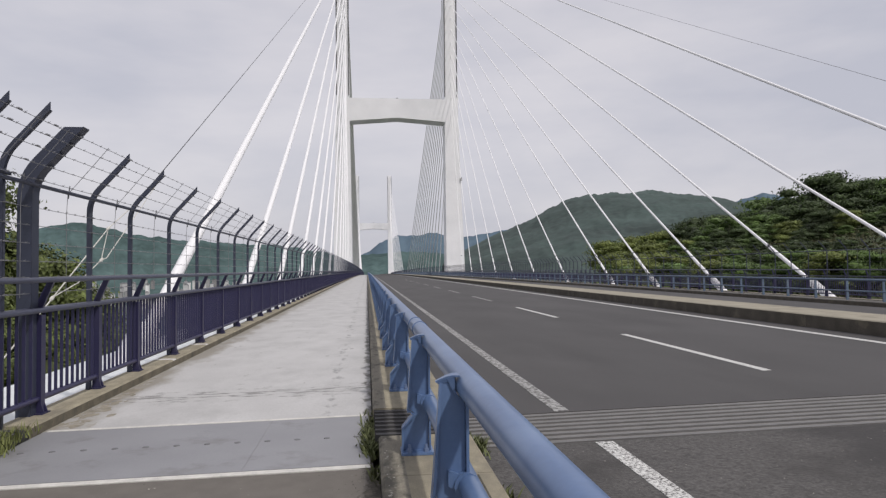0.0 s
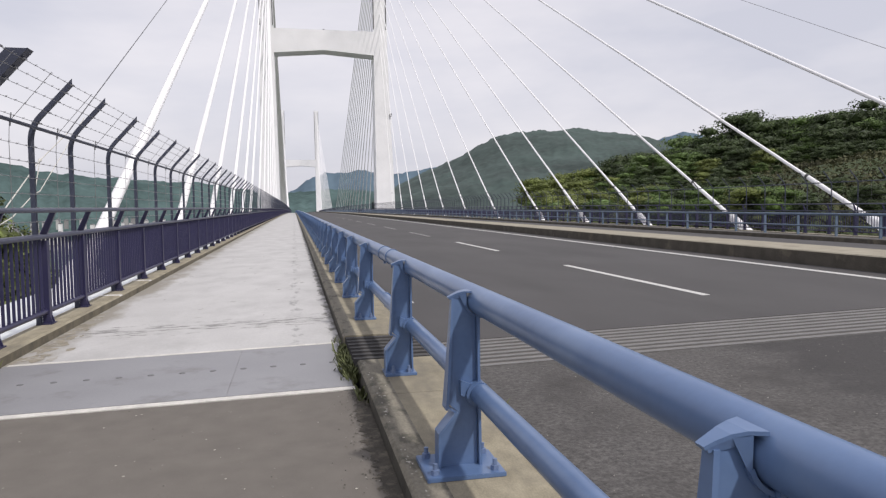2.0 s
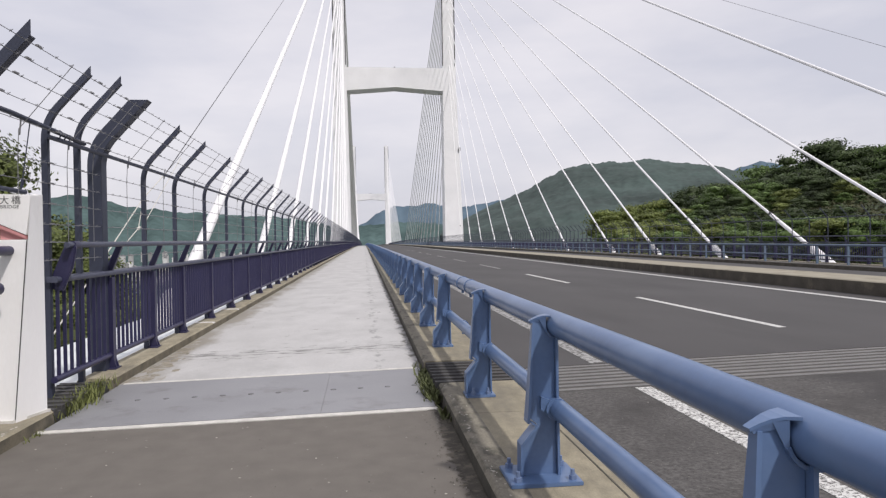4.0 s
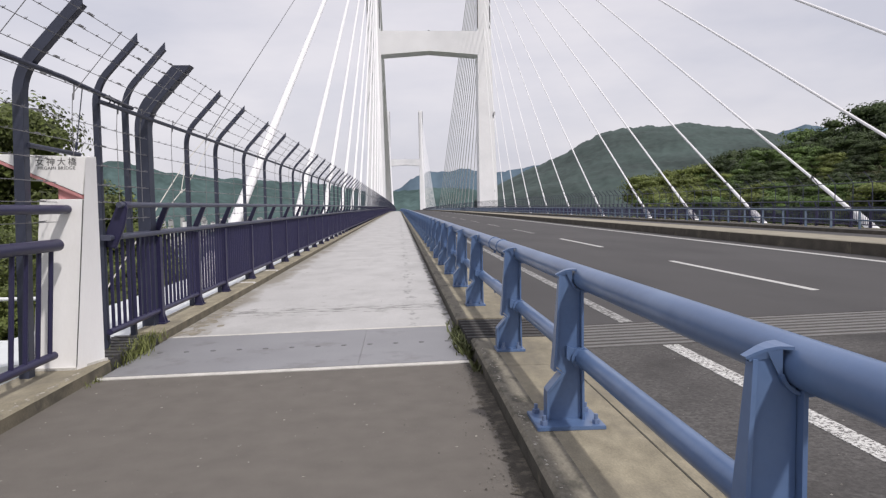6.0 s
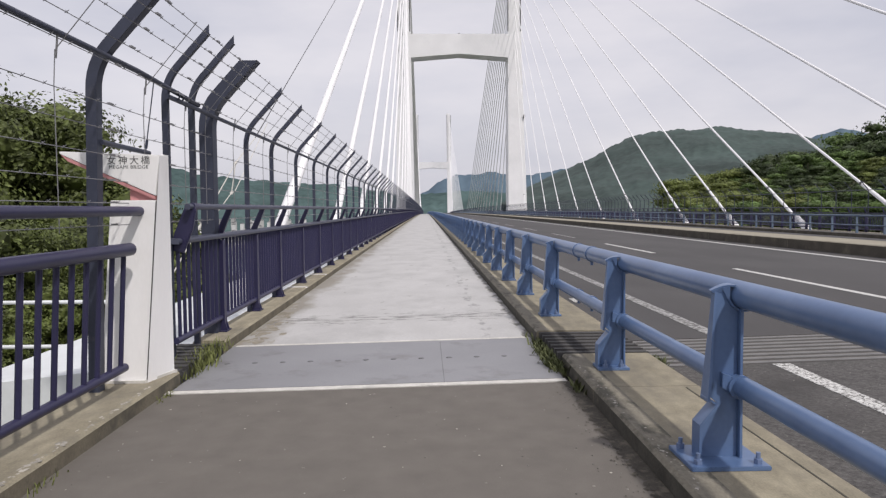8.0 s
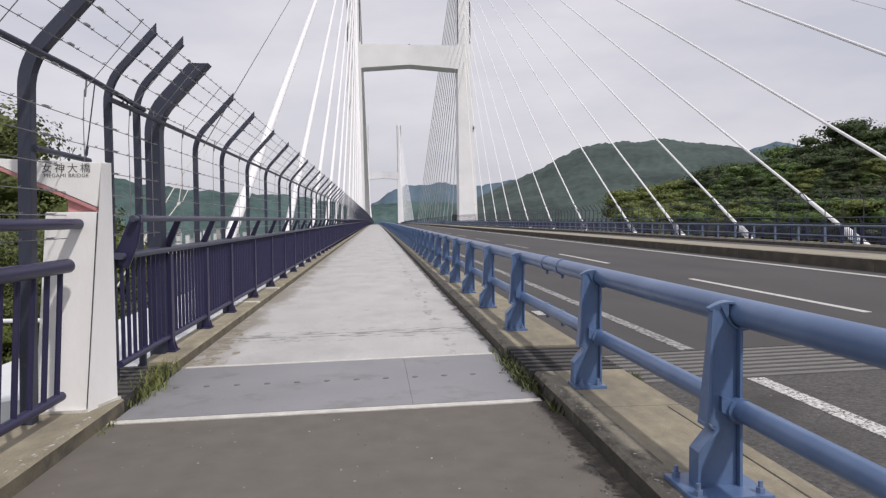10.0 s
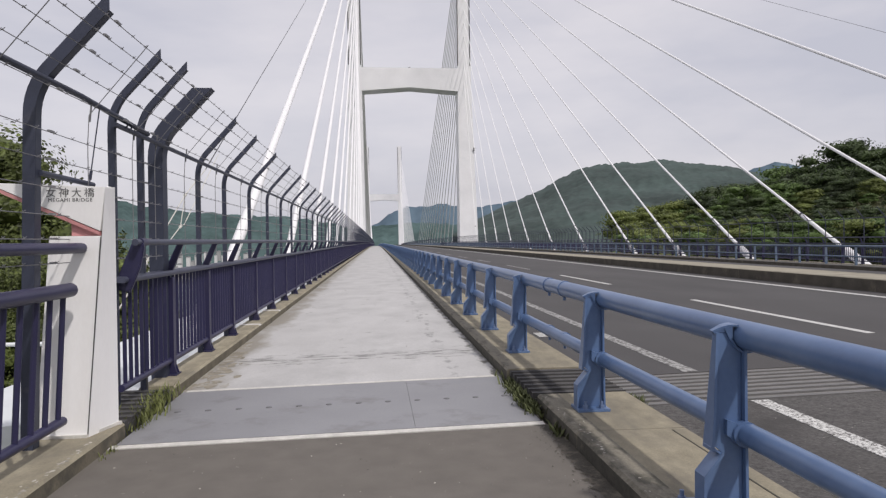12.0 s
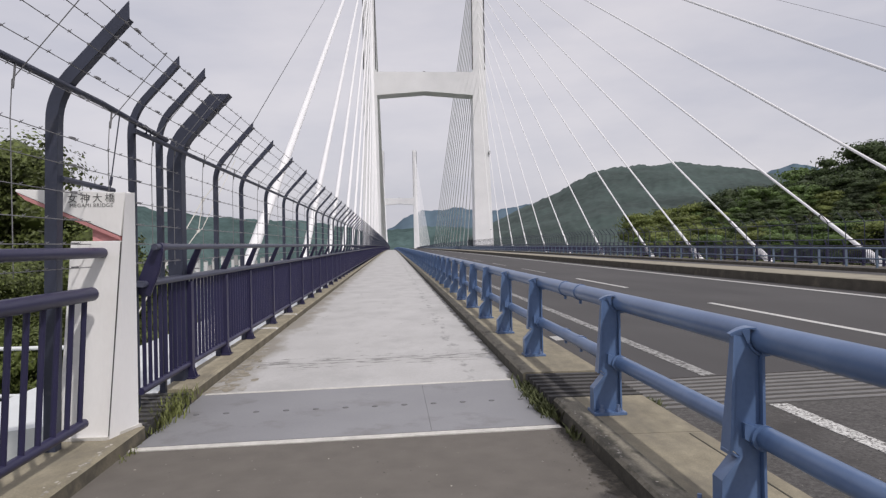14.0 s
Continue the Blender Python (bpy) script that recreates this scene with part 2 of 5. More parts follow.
M_GIRDER = material("fairing_white", (0.70, 0.73, 0.74), 0.5, var=0.06, scale=1.5, fine=20, bump=0.03, stain=(0.6, 0.62, 0.63), stain_scale=0.9, stain_at=(0.55, 0.8))
M_WALLC = material("abutment_concrete", (0.26, 0.25, 0.23), 0.9, var=0.2, scale=1.2, fine=25, stain=(0.14, 0.13, 0.11), stain_scale=0.8, stain_at=(0.5, 0.75))


# ---- building helpers ----
def grade(y):
    """Height of the deck's long profile over its start."""
    return 0.001 * y - 1.02e-5 * y * y if y > 0 else 0.001 * y


def mesh_of(name, verts, faces, mats, face_mats=None, smooth=False):
    me = bpy.data.meshes.new(name)
    me.from_pydata([tuple(v) for v in verts], [], faces)
    for m in (mats if isinstance(mats, (list, tuple)) else [mats]):
        me.materials.append(m)
    if face_mats is not None:
        me.polygons.foreach_set("material_index", face_mats)
    if smooth:
        me.polygons.foreach_set("use_smooth", [True] * len(me.polygons))
    me.update()
    return me


def part(name, data, parent=None, label="", at=None):
    """Links a mesh as one object, under a thing or a part where one is given."""
    ob = new(name, data)
    if parent is not None:
        ob.parent = parent
    if at is not None:
        ob.location = at
    return tagged(ob, label)


def thing(name, label, category, at=(0, 0, 0), group="", kind=""):
    ob = new(name)
    ob.location = at
    ob.empty_display_size = 0.2
    return tagged(ob, label, category, group, kind)


class Soup:
    """Collects simple solids into one mesh."""
    def __init__(self):
        self.v, self.f, self.m = [], [], []

    def add(self, verts, faces, mat=0):
        o = len(self.v)
        self.v.extend(verts)
        self.f.extend([tuple(i + o for i in f) for f in faces])
        self.m.extend([mat] * len(faces))
        return self

    def box(self, x0, x1, y0, y1, z0, z1, mat=0):
        v = [(x, y, z) for z in (z0, z1) for y in (y0, y1) for x in (x0, x1)]
        return self.add(v, [(0, 2, 3, 1), (4, 5, 7, 6), (0, 1, 5, 4), (2, 6, 7, 3), (0, 4, 6, 2), (1, 3, 7, 5)], mat)

    def tube(self, path, radius, sides=8, mat=0, caps=True):
        """A round bar along a list of points; radius: one, or one a point."""
        pts = [Vector(p) for p in path]
        rad = radius if isinstance(radius, (list, tuple)) else [radius] * len(pts)
        v, f = [], []
        for i, p in enumerate(pts):
            d = (pts[min(i + 1, len(pts) - 1)] - pts[max(i - 1, 0)]).normalized()
            a = d.cross(Vector((0, 0, 1)) if abs(d.z) < 0.95 else Vector((0, 1, 0))).normalized()
            b = a.cross(d)
            for k in range(sides):
                t = 2 * math.pi * k / sides
                v.append(tuple(p + (a * math.cos(t) + b * math.sin(t)) * rad[i]))
        for i in range(len(pts) - 1):
            for k in range(sides):
                a0, a1 = i * sides + k, i * sides + (k + 1) % sides
                f.append((a0, a1, a1 + sides, a0 + sides))
        if caps:
            f.append(tuple(range(sides))[::-1])
            f.append(tuple(range((len(pts) - 1) * sides, len(pts) * sides)))
        return self.add(v, f, mat)

    def prism(self, poly, y0, y1, mat=0, axis="y"):
        """A polygon (x, z) pushed along y, or (y, z) pushed along x."""
        n = len(poly)
        if axis == "y":
            v = [(a, y0, b) for a, b in poly] + [(a, y1, b) for a, b in poly]
        else:
            v = [(y0, a, b) for a, b in poly] + [(y1, a, b) for a, b in poly]
        f = [tuple(range(n)), tuple(range(2 * n - 1, n - 1, -1))]
        f += [(i, i + n, (i + 1) % n + n, (i + 1) % n) for i in range(n)]
        return self.add(v, f, mat)

    def strip(self, path, depth, width, y, mat=0, off=0.0):
        """A flat bar that follows a path in x and z; depth across the path, width along y."""
        v, f = [], []
        for i, (x, z) in enumerate(path):
            a, b = path[max(i - 1, 0)], path[min(i + 1, len(path) - 1)]
            d = Vector((b[0] - a[0], b[1] - a[1])).normalized()
            nx, nz = -d.y, d.x
            for o, w in ((off, -width / 2), (off + depth, -width / 2), (off + depth, width / 2), (off, width / 2)):
                v.append((x + nx * o, y + w, z + nz * o))
        for i in range(len(path) - 1):
            for k in range(4):
                f.append((4 * i + k, 4 * i + (k + 1) % 4, 4 * i + 4 + (k + 1) % 4, 4 * i + 4 + k))
        f += [(3, 2, 1, 0), tuple(4 * (len(path) - 1) + k for k in range(4))]
        return self.add(v, f, mat)

    def loft(self, path, depth, mat=0):
        """A bar of changing width along (x, z, width); depth to its left."""
        v, f = [], []
        for i, (x, z, w) in enumerate(path):
            a, b = path[max(i - 1, 0)], path[min(i + 1, len(path) - 1)]
            d = Vector((b[0] - a[0], b[1] - a[1])).normalized()
            v += [(x, -w / 2, z), (x - d.y * depth, -w / 2, z + d.x * depth), (x - d.y * depth, w / 2, z + d.x * depth), (x, w / 2, z)]
        for i in range(len(path) - 1):
            f += [(4 * i + k, 4 * i + (k + 1) % 4, 4 * i + 4 + (k + 1) % 4, 4 * i + 4 + k) for k in range(4)]
        f += [(3, 2, 1, 0), tuple(4 * (len(path) - 1) + k for k in range(4))]
        return self.add(v, f, mat)

    def mesh(self, name, mats, smooth=False, fix=True, bevel=0.0):
        me = mesh_of(name, self.v, self.f, mats, self.m, smooth)
        if fix or bevel:
            bm = bmesh.new(); bm.from_mesh(me)
            if bevel:
                bmesh.ops.bevel(bm, geom=[e for e in bm.edges if len(e.link_faces) == 2 and e.calc_face_angle(0) > 0.6], offset=bevel, segments=2, affect="EDGES")
            bmesh.ops.recalc_face_normals(bm, faces=bm.faces)
            bm.to_mesh(me); bm.free()
        if smooth:
            me.set_sharp_from_angle(angle=radians(40))
        return me


def stations(y0, y1, step=8.0):
    n = max(1, math.ceil((y1 - y0) / step))
    return [y0 + (y1 - y0) * i / n for i in range(n + 1)]


def sweep(soup, prof, y0, y1, mats=None, step=8.0):
    """A closed section (x, z) carried along the deck's profile. mats: a material index for each side."""
    ys, n = stations(y0, y1, step), len(prof)
    o = len(soup.v)
    for y in ys:
        soup.v.extend([(x, y, z + grade(y)) for x, z in prof])
    for i in range(len(ys) - 1):
        for k in range(n):
            soup.f.append((o + i * n + k, o + i * n + (k + 1) % n, o + (i + 1) * n + (k + 1) % n, o + (i + 1) * n + k))
            soup.m.append(mats[k] if mats else 0)
    soup.f.append(tuple(o + k for k in range(n))); soup.m.append(mats[0] if mats else 0)
    soup.f.append(tuple(o + (len(ys) - 1) * n + k for k in reversed(range(n)))); soup.m.append(mats[0] if mats else 0)
    return soup


def rail_path(x, z, y0, y1, step=8.0):
    return [(x, y, z + grade(y)) for y in stations(y0, y1, step)]


def structure(name, soup, mats, label, smooth=False):
    return tagged(new(name, soup.mesh(name, mats, smooth)), label, name.split("_")[0], kind="structure")


# ---- the plan of the deck (x across, y along, z up) ----
END = 700.0                       # far end of the bridge
PATH_L, PATH_R = -3.14, 0.0       # the walkway between its kerbs
KERB_R1 = 0.80                    # road side of the kerb that carries the guardrail
EDGE_A, LANE, EDGE_B = 1.92, 5.20, 8.50
MED_0, MED_1 = 9.10, 10.45
FAR_0, FAR_1 = 18.75, 19.55       # far kerb
FAR_PATH = 22.7
FAR_FENCE = 22.95
CAB_L, CAB_R = -4.55, 24.2
BACK = -30.0                      # behind the camera


def cross(x):
    """Crossfall of the carriageways."""
    return float(np.interp(x, [-3.2, 0.0, 0.8, 9.1, 10.45, 18.75, 24.5], [-0.065, 0.0, -0.02, 0.185, 0.17, -0.08, -0.14]))


def slab(x0, x1, y0, y1, lift=0.0, thick=0.25, mat=0, soup=None, step=8.0):
    soup = soup or Soup()
    return sweep(soup, [(x0, cross(x0) + lift), (x0, cross(x0) + lift - thick), (x1, cross(x1) + lift - thick), (x1, cross(x1) + lift)], y0, y1, [mat] * 4, step)


# walkway: asphalt before the joint, pale lip, cover plate, concrete beyond
structure("walkway_1", slab(PATH_L, PATH_R + 0.038, BACK, -0.06), M_PATH_NEAR, "worn brown-grey asphalt walkway before the bridge joint")
structure("trim_1", slab(PATH_L, PATH_R - 0.02, -0.056, 0.03, lift=0.006), M_CONC_PALE, "pale concrete lip along the joint cover plate")
structure("walkway_2", slab(PATH_L, PATH_R - 0.006, 1.80, END, thick=0.3), M_CONC, "light grey weathered concrete walkway with stains and cracks")
structure("road_1", slab(KERB_R1, MED_0, BACK, 0.44, thick=0.4), M_ROAD_NEAR, "coarse grey asphalt road before the joint")
structure("road_2", slab(KERB_R1, MED_0, 1.66, END, thick=0.4), M_ROAD, "smooth dark grey asphalt bridge carriageway")
structure("road_3", slab(MED_1, FAR_0, BACK, END, thick=0.4), M_ROAD, "smooth dark grey asphalt carriageway beyond the median")
structure("walkway_3", slab(FAR_1, FAR_PATH, BACK, END, thick=0.3), M_FARWALK, "light grey concrete walkway along the far side")

plate = thing("joint_cover_plate", "flat grey steel cover plates over the walkway joint", "cover plate")
for px0, px1 in ((PATH_L + 0.02, -0.977), (-0.975, PATH_R - 0.03)):
    s = Soup(); slab(px0, px1, 0.044, 1.79, lift=0.004, thick=0.03, soup=s)
    part("plate", s.mesh("plate", M_PLATE, bevel=0.002), plate)
dome = Soup(); dome.tube([(0, 0, -0.004), (0, 0, 0.004), (0, 0, 0.007)], [0.028, 0.026, 0.012], 10)
dome = dome.mesh("bolt_head", M_PLATE_BOLT, smooth=True)
for i in range(12):
    bx = -2.95 + i * 0.255
    part("bolt_head", dome, plate, at=(bx, 0.98 - 0.015 * i * 0.3, cross(bx) + grade(1) + 0.004))
s = Soup(); slab(PATH_L + 0.05, PATH_R - 0.05, 1.786, 1.85, lift=0.007, thick=0.02, soup=s)
structure("trim_2", s, M_CONC_PALE, "thin pale edge strip at the far side of the cover plate")

# steel finger joint across the carriageways and kerb
for jn, (jx0, jx1) in enumerate(((KERB_R1, MED_0), (MED_1, FAR_0))):
    jt = thing("road_joint", "ribbed steel expansion joint set flush in the asphalt road", "expansion joint", group="road joints")
    s = Soup(); slab(jx0, jx1, 0.445, 1.655, lift=-0.012, thick=0.2, soup=s)
    part("bed", s.mesh("bed", M_JOINT), jt)
    for i in range(8):
        s = Soup(); slab(jx0, jx1, 0.46 + i * 0.150, 0.46 + i * 0.150 + 0.075, lift=0.004, thick=0.03, soup=s)
        part("bar", s.mesh("bar", M_JBAR, bevel=0.004), jt, "worn bright steel joint bar" if i == 0 else "")

# lane markings
marks = Soup(); slab(EDGE_A - 0.075, EDGE_A + 0.075, BACK, 0.42, lift=0.004, thick=0.01, soup=marks)
structure("marking_1", marks, M_LINE_WORN, "worn white edge line on the near asphalt")
marks = Soup(); slab(EDGE_A - 0.075, EDGE_A + 0.075, 1.69, END, lift=0.004, thick=0.01, soup=marks)
structure("marking_2", marks, M_LINE_OLD, "white edge line along the carriageway")
marks = Soup(); slab(EDGE_B - 0.075, EDGE_B + 0.075, BACK, 0.42, lift=0.004, thick=0.01, soup=marks)
slab(EDGE_B - 0.075, EDGE_B + 0.075, 1.69, END, lift=0.004, thick=0.01, soup=marks)
structure("marking_3", marks, M_LINE, "white edge line beside the median kerb")
for i in range(-1, 9):
    marks = Soup(); slab(LANE - 0.06, LANE + 0.06, 3.45 + 10.25 * i, 8.65 + 10.25 * i, lift=0.004, thick=0.01, soup=marks)
    tagged(new("lane_dash", marks.mesh("lane_dash", M_LINE if i < 2 else M_LINE_OLD)), "white painted lane dash on asphalt" if i < 2 else "faded white lane dash on asphalt", "road marking", "lane dashes", "structure")
gr_top = thing("drain_grate", "small pale slotted drain grate in the gutter of the road", "drain grate")
gs = Soup()
for gx in (1.035, 1.20):
    slab(gx, gx + 0.02, 4.56, 4.99, lift=0.006, thick=0.02, soup=gs)
part("frame", gs.mesh("frame", M_LINE), gr_top)
# Flat dark sheet gives the slots the shade of an open drain.
gs = Soup(); slab(1.035, 1.22, 4.56, 4.99, lift=0.002, thick=0.01, soup=gs)
part("slot_shade", gs.mesh("slot_shade", M_JOINT), gr_top, "flat dark sheet for the shade in the grate slots")
for i in range(7):
    gs = Soup(); slab(1.056, 1.199, 4.565 + i * 0.062, 4.60 + i * 0.062, lift=0.006, thick=0.02, soup=gs)
    part("grate_bar", gs.mesh("grate_bar", M_LINE), gr_top)


# kerbs in blocks
def kerb_run(name, x0, x1, top, y0, y1, length, label, mats, near=60.0, slope=0.0, low=-0.35, lip=0.0):
    """A kerb of separate blocks up to near, one length beyond."""
    run = thing(name, label, "kerb", kind="structure")
    y = y0
    while y < min(near, y1):
        e = min(y + length, y1)
        s = Soup()
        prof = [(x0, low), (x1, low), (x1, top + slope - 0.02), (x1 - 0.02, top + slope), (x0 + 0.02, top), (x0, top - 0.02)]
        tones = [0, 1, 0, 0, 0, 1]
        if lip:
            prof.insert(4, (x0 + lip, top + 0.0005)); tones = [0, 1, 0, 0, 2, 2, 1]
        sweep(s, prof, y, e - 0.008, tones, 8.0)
        part("kerb_block", s.mesh("kerb_block", mats), run)
        y = e
    if y < y1:
        s = Soup()
        sweep(s, [(x0, low), (x1, low), (x1, top + slope), (x0, top)], y, y1, [0, 1, 0, 1])
        part("kerb_block", s.mesh("kerb_block", mats), run)
    return run


kerb_run("kerb_1", 0.042, KERB_R1, 0.110, -22.0, 0.47, 3.05, "stained tan concrete kerb before the joint carrying the guardrail", [M_KERB, M_KERB_DARK, M_LIP_SHADED], lip=0.17)
kerb_run("kerb_2", 0.004, KERB_R1, 0.110, 1.60, END, 4.0, "tan concrete kerb between walkway and road", [M_KERB, M_KERB_DARK, M_LIP_SHADED], lip=0.13)
s = Soup(); sweep(s, [(0.672, 0.09), (0.682, 0.09), (0.682, 0.1125), (0.672, 0.1125)], -9.0, -0.70)
tagged(new("kerb_seam", s.mesh("kerb_seam", M_KERB_DARK)), "dark sealed seam along the kerb top", "seam", kind="structure")
s = Soup(); sweep(s, [(0.03, -0.3), (0.79, -0.3), (0.79, 0.07), (0.03, 0.07)], 0.475, 1.595)
kj = tagged(new("kerb_joint", s.mesh("kerb_joint", M_JOINT)), "ribbed dark rubber and steel joint across the kerb", "expansion joint")
for i in range(7):
    s = Soup(); sweep(s, [(0.02, 0.06), (0.795, 0.06), (0.795, 0.107), (0.02, 0.107)], 0.50 + i * 0.155, 0.50 + i * 0.155 + 0.075)
    part("bar", s.mesh("bar", M_JOINT, bevel=0.006), kj)
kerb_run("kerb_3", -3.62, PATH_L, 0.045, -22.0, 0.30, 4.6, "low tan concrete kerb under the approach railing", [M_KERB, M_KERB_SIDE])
for my in (6.36, 8.66):
    s = Soup(); sweep(s, [(-3.46, 0.03), (PATH_L + 0.004, 0.03), (PATH_L + 0.004, 0.036), (PATH_L - 0.02, 0.048), (-3.46, 0.048)], my, my + 0.15)
    tagged(new("mortar_joint", s.mesh("mortar_joint", M_CONC_PALE)), "pale mortar joint across the low kerb", "joint", kind="structure")
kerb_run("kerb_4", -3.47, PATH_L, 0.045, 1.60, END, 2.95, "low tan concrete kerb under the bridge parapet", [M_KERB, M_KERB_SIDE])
s = Soup(); sweep(s, [(-3.58, -0.3), (-3.16, -0.3), (-3.16, 0.0), (-3.58, 0.0)], 0.31, 1.59)
kj2 = tagged(new("kerb_joint", s.mesh("kerb_joint", M_JOINT)), "ribbed dark joint across the low kerb with grass growing in it", "expansion joint")
for i in range(8):
    s = Soup(); sweep(s, [(-3.58, -0.01), (-3.165, -0.01), (-3.165, 0.03), (-3.58, 0.03)], 0.33 + i * 0.155, 0.33 + i * 0.155 + 0.08)
    part("bar", s.mesh("bar", M_JOINT, bevel=0.006), kj2)
kerb_run("median", MED_0, MED_1, cross(MED_0) + 0.275, BACK, END, 5.5, "raised tan concrete median with faces darker than its top", [M_MEDIAN, M_MFACE], near=90)
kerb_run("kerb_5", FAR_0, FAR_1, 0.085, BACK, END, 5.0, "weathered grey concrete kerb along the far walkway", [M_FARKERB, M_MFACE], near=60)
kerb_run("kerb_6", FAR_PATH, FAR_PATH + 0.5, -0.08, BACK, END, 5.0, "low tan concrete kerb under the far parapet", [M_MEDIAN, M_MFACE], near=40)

# the white steel box under the deck, with its fairings
s = Soup()
sweep(s, [(-3.48, -0.10), (-5.7, -0.33), (-5.7, -0.75), (-2.5, -2.8), (22.0, -2.8), (24.95, -0.75), (24.95, -0.35), (23.1, -0.2), (23.1, -0.45), (-3.48, -0.45)], 1.3, END)
tagged(new("bridge_girder", s.mesh("bridge_girder", M_GIRDER)), "white painted steel bridge girder with sloping edge fairings", "girder", kind="structure")
s = Soup(); s.box(-4.3, 24.0, -32, 1.1, -6, -0.46)
tagged(new("abutment", s.mesh("abutment", M_WALLC)), "weathered grey concrete abutment under the approach", "abutment", kind="structure")


# ---- guardrails ----
def guard_post_mesh():
    """A cast post: web, broken walkway-side flange with a notch, road-side flange and a hooked head (origin at its foot)."""
    s = Soup()
    web = [(-0.10, 0.02), (-0.10, 0.19), (-0.015, 0.29), (-0.065, 0.33), (-0.027, 0.832), (0.0, 0.854), (0.040, 0.858), (0.045, 0.78), (0.065, 0.765), (0.082, 0.760), (0.082, 0.45), (0.086, 0.02)]
    s.prism(web, -0.014, 0.014)
    s.strip([(-0.10, 0.02), (-0.10, 0.185), (-0.015, 0.285)], 0.013, 0.095, 0.0)
    s.loft([(-0.062, 0.300, 0.090), (-0.052, 0.42, 0.080), (-0.039, 0.60, 0.058), (-0.022, 0.834, 0.036)], 0.013)
    s.strip([(-0.017, 0.285), (-0.070, 0.325)], 0.010, 0.07, 0.0)
    s.strip([(0.090, 0.02), (0.085, 0.45), (0.085, 0.757)], 0.013, 0.085, 0.0, off=-0.012)
    s.loft([(-0.050, 0.834, 0.028), (-0.028, 0.845, 0.034), (-0.002, 0.856, 0.048), (0.024, 0.862, 0.066), (0.056, 0.863, 0.094)], 0.008)
    for side in (-1, 1):
        top = [(-0.046, 0.836, 0.013), (-0.028, 0.845, 0.017), (-0.002, 0.856, 0.024), (0.032, 0.862, 0.036)]
        low = [(-0.042, 0.828, 0.013), (-0.020, 0.832, 0.015), (0.008, 0.838, 0.020), (0.038, 0.775, 0.026)]
        v = [(x, side * w, z) for x, z, w in top + low] + [(x + 0.004, side * (w - 0.009), z - 0.002) for x, z, w in top + low]
        f = [(i, i + 1, i + 5, i + 4) for i in range(3)] + [(i + 8, i + 12, i + 13, i + 9) for i in range(3)] + [(i + 4, i + 5, i + 13, i + 12) for i in range(3)] + [(3, 7, 15, 11), (0, 8, 12, 4)]
        s.add(v, f)
    arc = [(0.107 + 0.073 * math.cos(radians(q)), 0.818 + 0.073 * math.sin(radians(q))) for q in range(196, 300, 13)]
    s.strip(arc, 0.010, 0.062, 0.0, off=-0.008)
    s.prism([(0.0, 0.37), (0.06, 0.33), (0.13, 0.35), (0.13, 0.39), (0.08, 0.41), (0.0, 0.44)], -0.04, 0.04)
    s.tube([(0.085, -0.055, 0.372), (0.085, 0.055, 0.372)], 0.060, 14)
    return s.mesh("post", M_BLUE)


def plate_mesh(hx=0.19, hy=0.16):
    s = Soup(); s.box(-hx, hx, -hy, hy, 0.0, 0.022)
    return s.mesh("base_plate", M_BLUE, bevel=0.003)


def bolt_mesh():
    s = Soup(); s.tube([(0, 0, 0.02), (0, 0, 0.046)], 0.021, 6); s.tube([(0, 0, 0.046), (0, 0, 0.075)], 0.011, 8)
    return s.mesh("bolt", M_BOLT)


POST_ME, PLATE_ME, SMALL_ME, BOLT_ME = guard_post_mesh(), plate_mesh(), plate_mesh(0.12, 0.10), bolt_mesh()


sl = Soup(); sl.prism([(-0.05, 0.0), (0.06, 0.0), (0.07, 0.80), (0.10, 0.87), (0.02, 0.86), (-0.02, 0.80)], -0.022, 0.022)
SLIM_ME = sl.mesh("post", M_BLUE_DULL)


def tube_obj(name, path, r, mat, parent, label="", sides=12):
    s = Soup(); s.tube(path, r, sides)
    return part(name, s.mesh(name, mat, smooth=True), parent, label)


def guardrail(x, foot, ys, y0, y1, flip, label, near, detail, post_me=None):
    """Two tubes on cast posts."""
    g = thing("guardrail", label, "guardrail", group="guardrails")
    sgn = -1 if flip else 1
    rx = x + sgn * 0.107
    tube_obj("top_rail", rail_path(rx, foot + 0.818, y0, y1), 0.066 if not flip else 0.048, M_BLUE_DULL if flip else M_BLUE, g, sides=20)
    tube_obj("lower_rail", rail_path(rx - sgn * 0.01, foot + 0.372, y0, y1), 0.052 if not flip else 0.034, M_BLUE_DULL if flip else M_BLUE, g, sides=16)
    rest = Soup()
    for y in ys:
        if y < near:
            p = part("post", post_me or POST_ME, g, at=(x, y, foot + grade(y)))
            if flip:
                p.rotation_euler.z = math.pi
            if y < detail:
                wide = y < -1
                part("base_plate", PLATE_ME if wide else SMALL_ME, p)
                for bx in (-0.145, 0.145) if wide else (-0.06, 0.062):
                    for by in (-0.115, 0.115) if wide else (-0.07, 0.07):
                        part("bolt", BOLT_ME, p, at=(bx, by, 0))
        else:
            rest.box(x - 0.06, x + 0.08, y - 0.03, y + 0.03, foot + grade(y), foot + 0.84 + grade(y))
    if rest.v:
        tagged(part("post_run", rest.mesh("post_run", M_BLUE_DULL if flip else M_BLUE), g), kind="stuff")
    return g


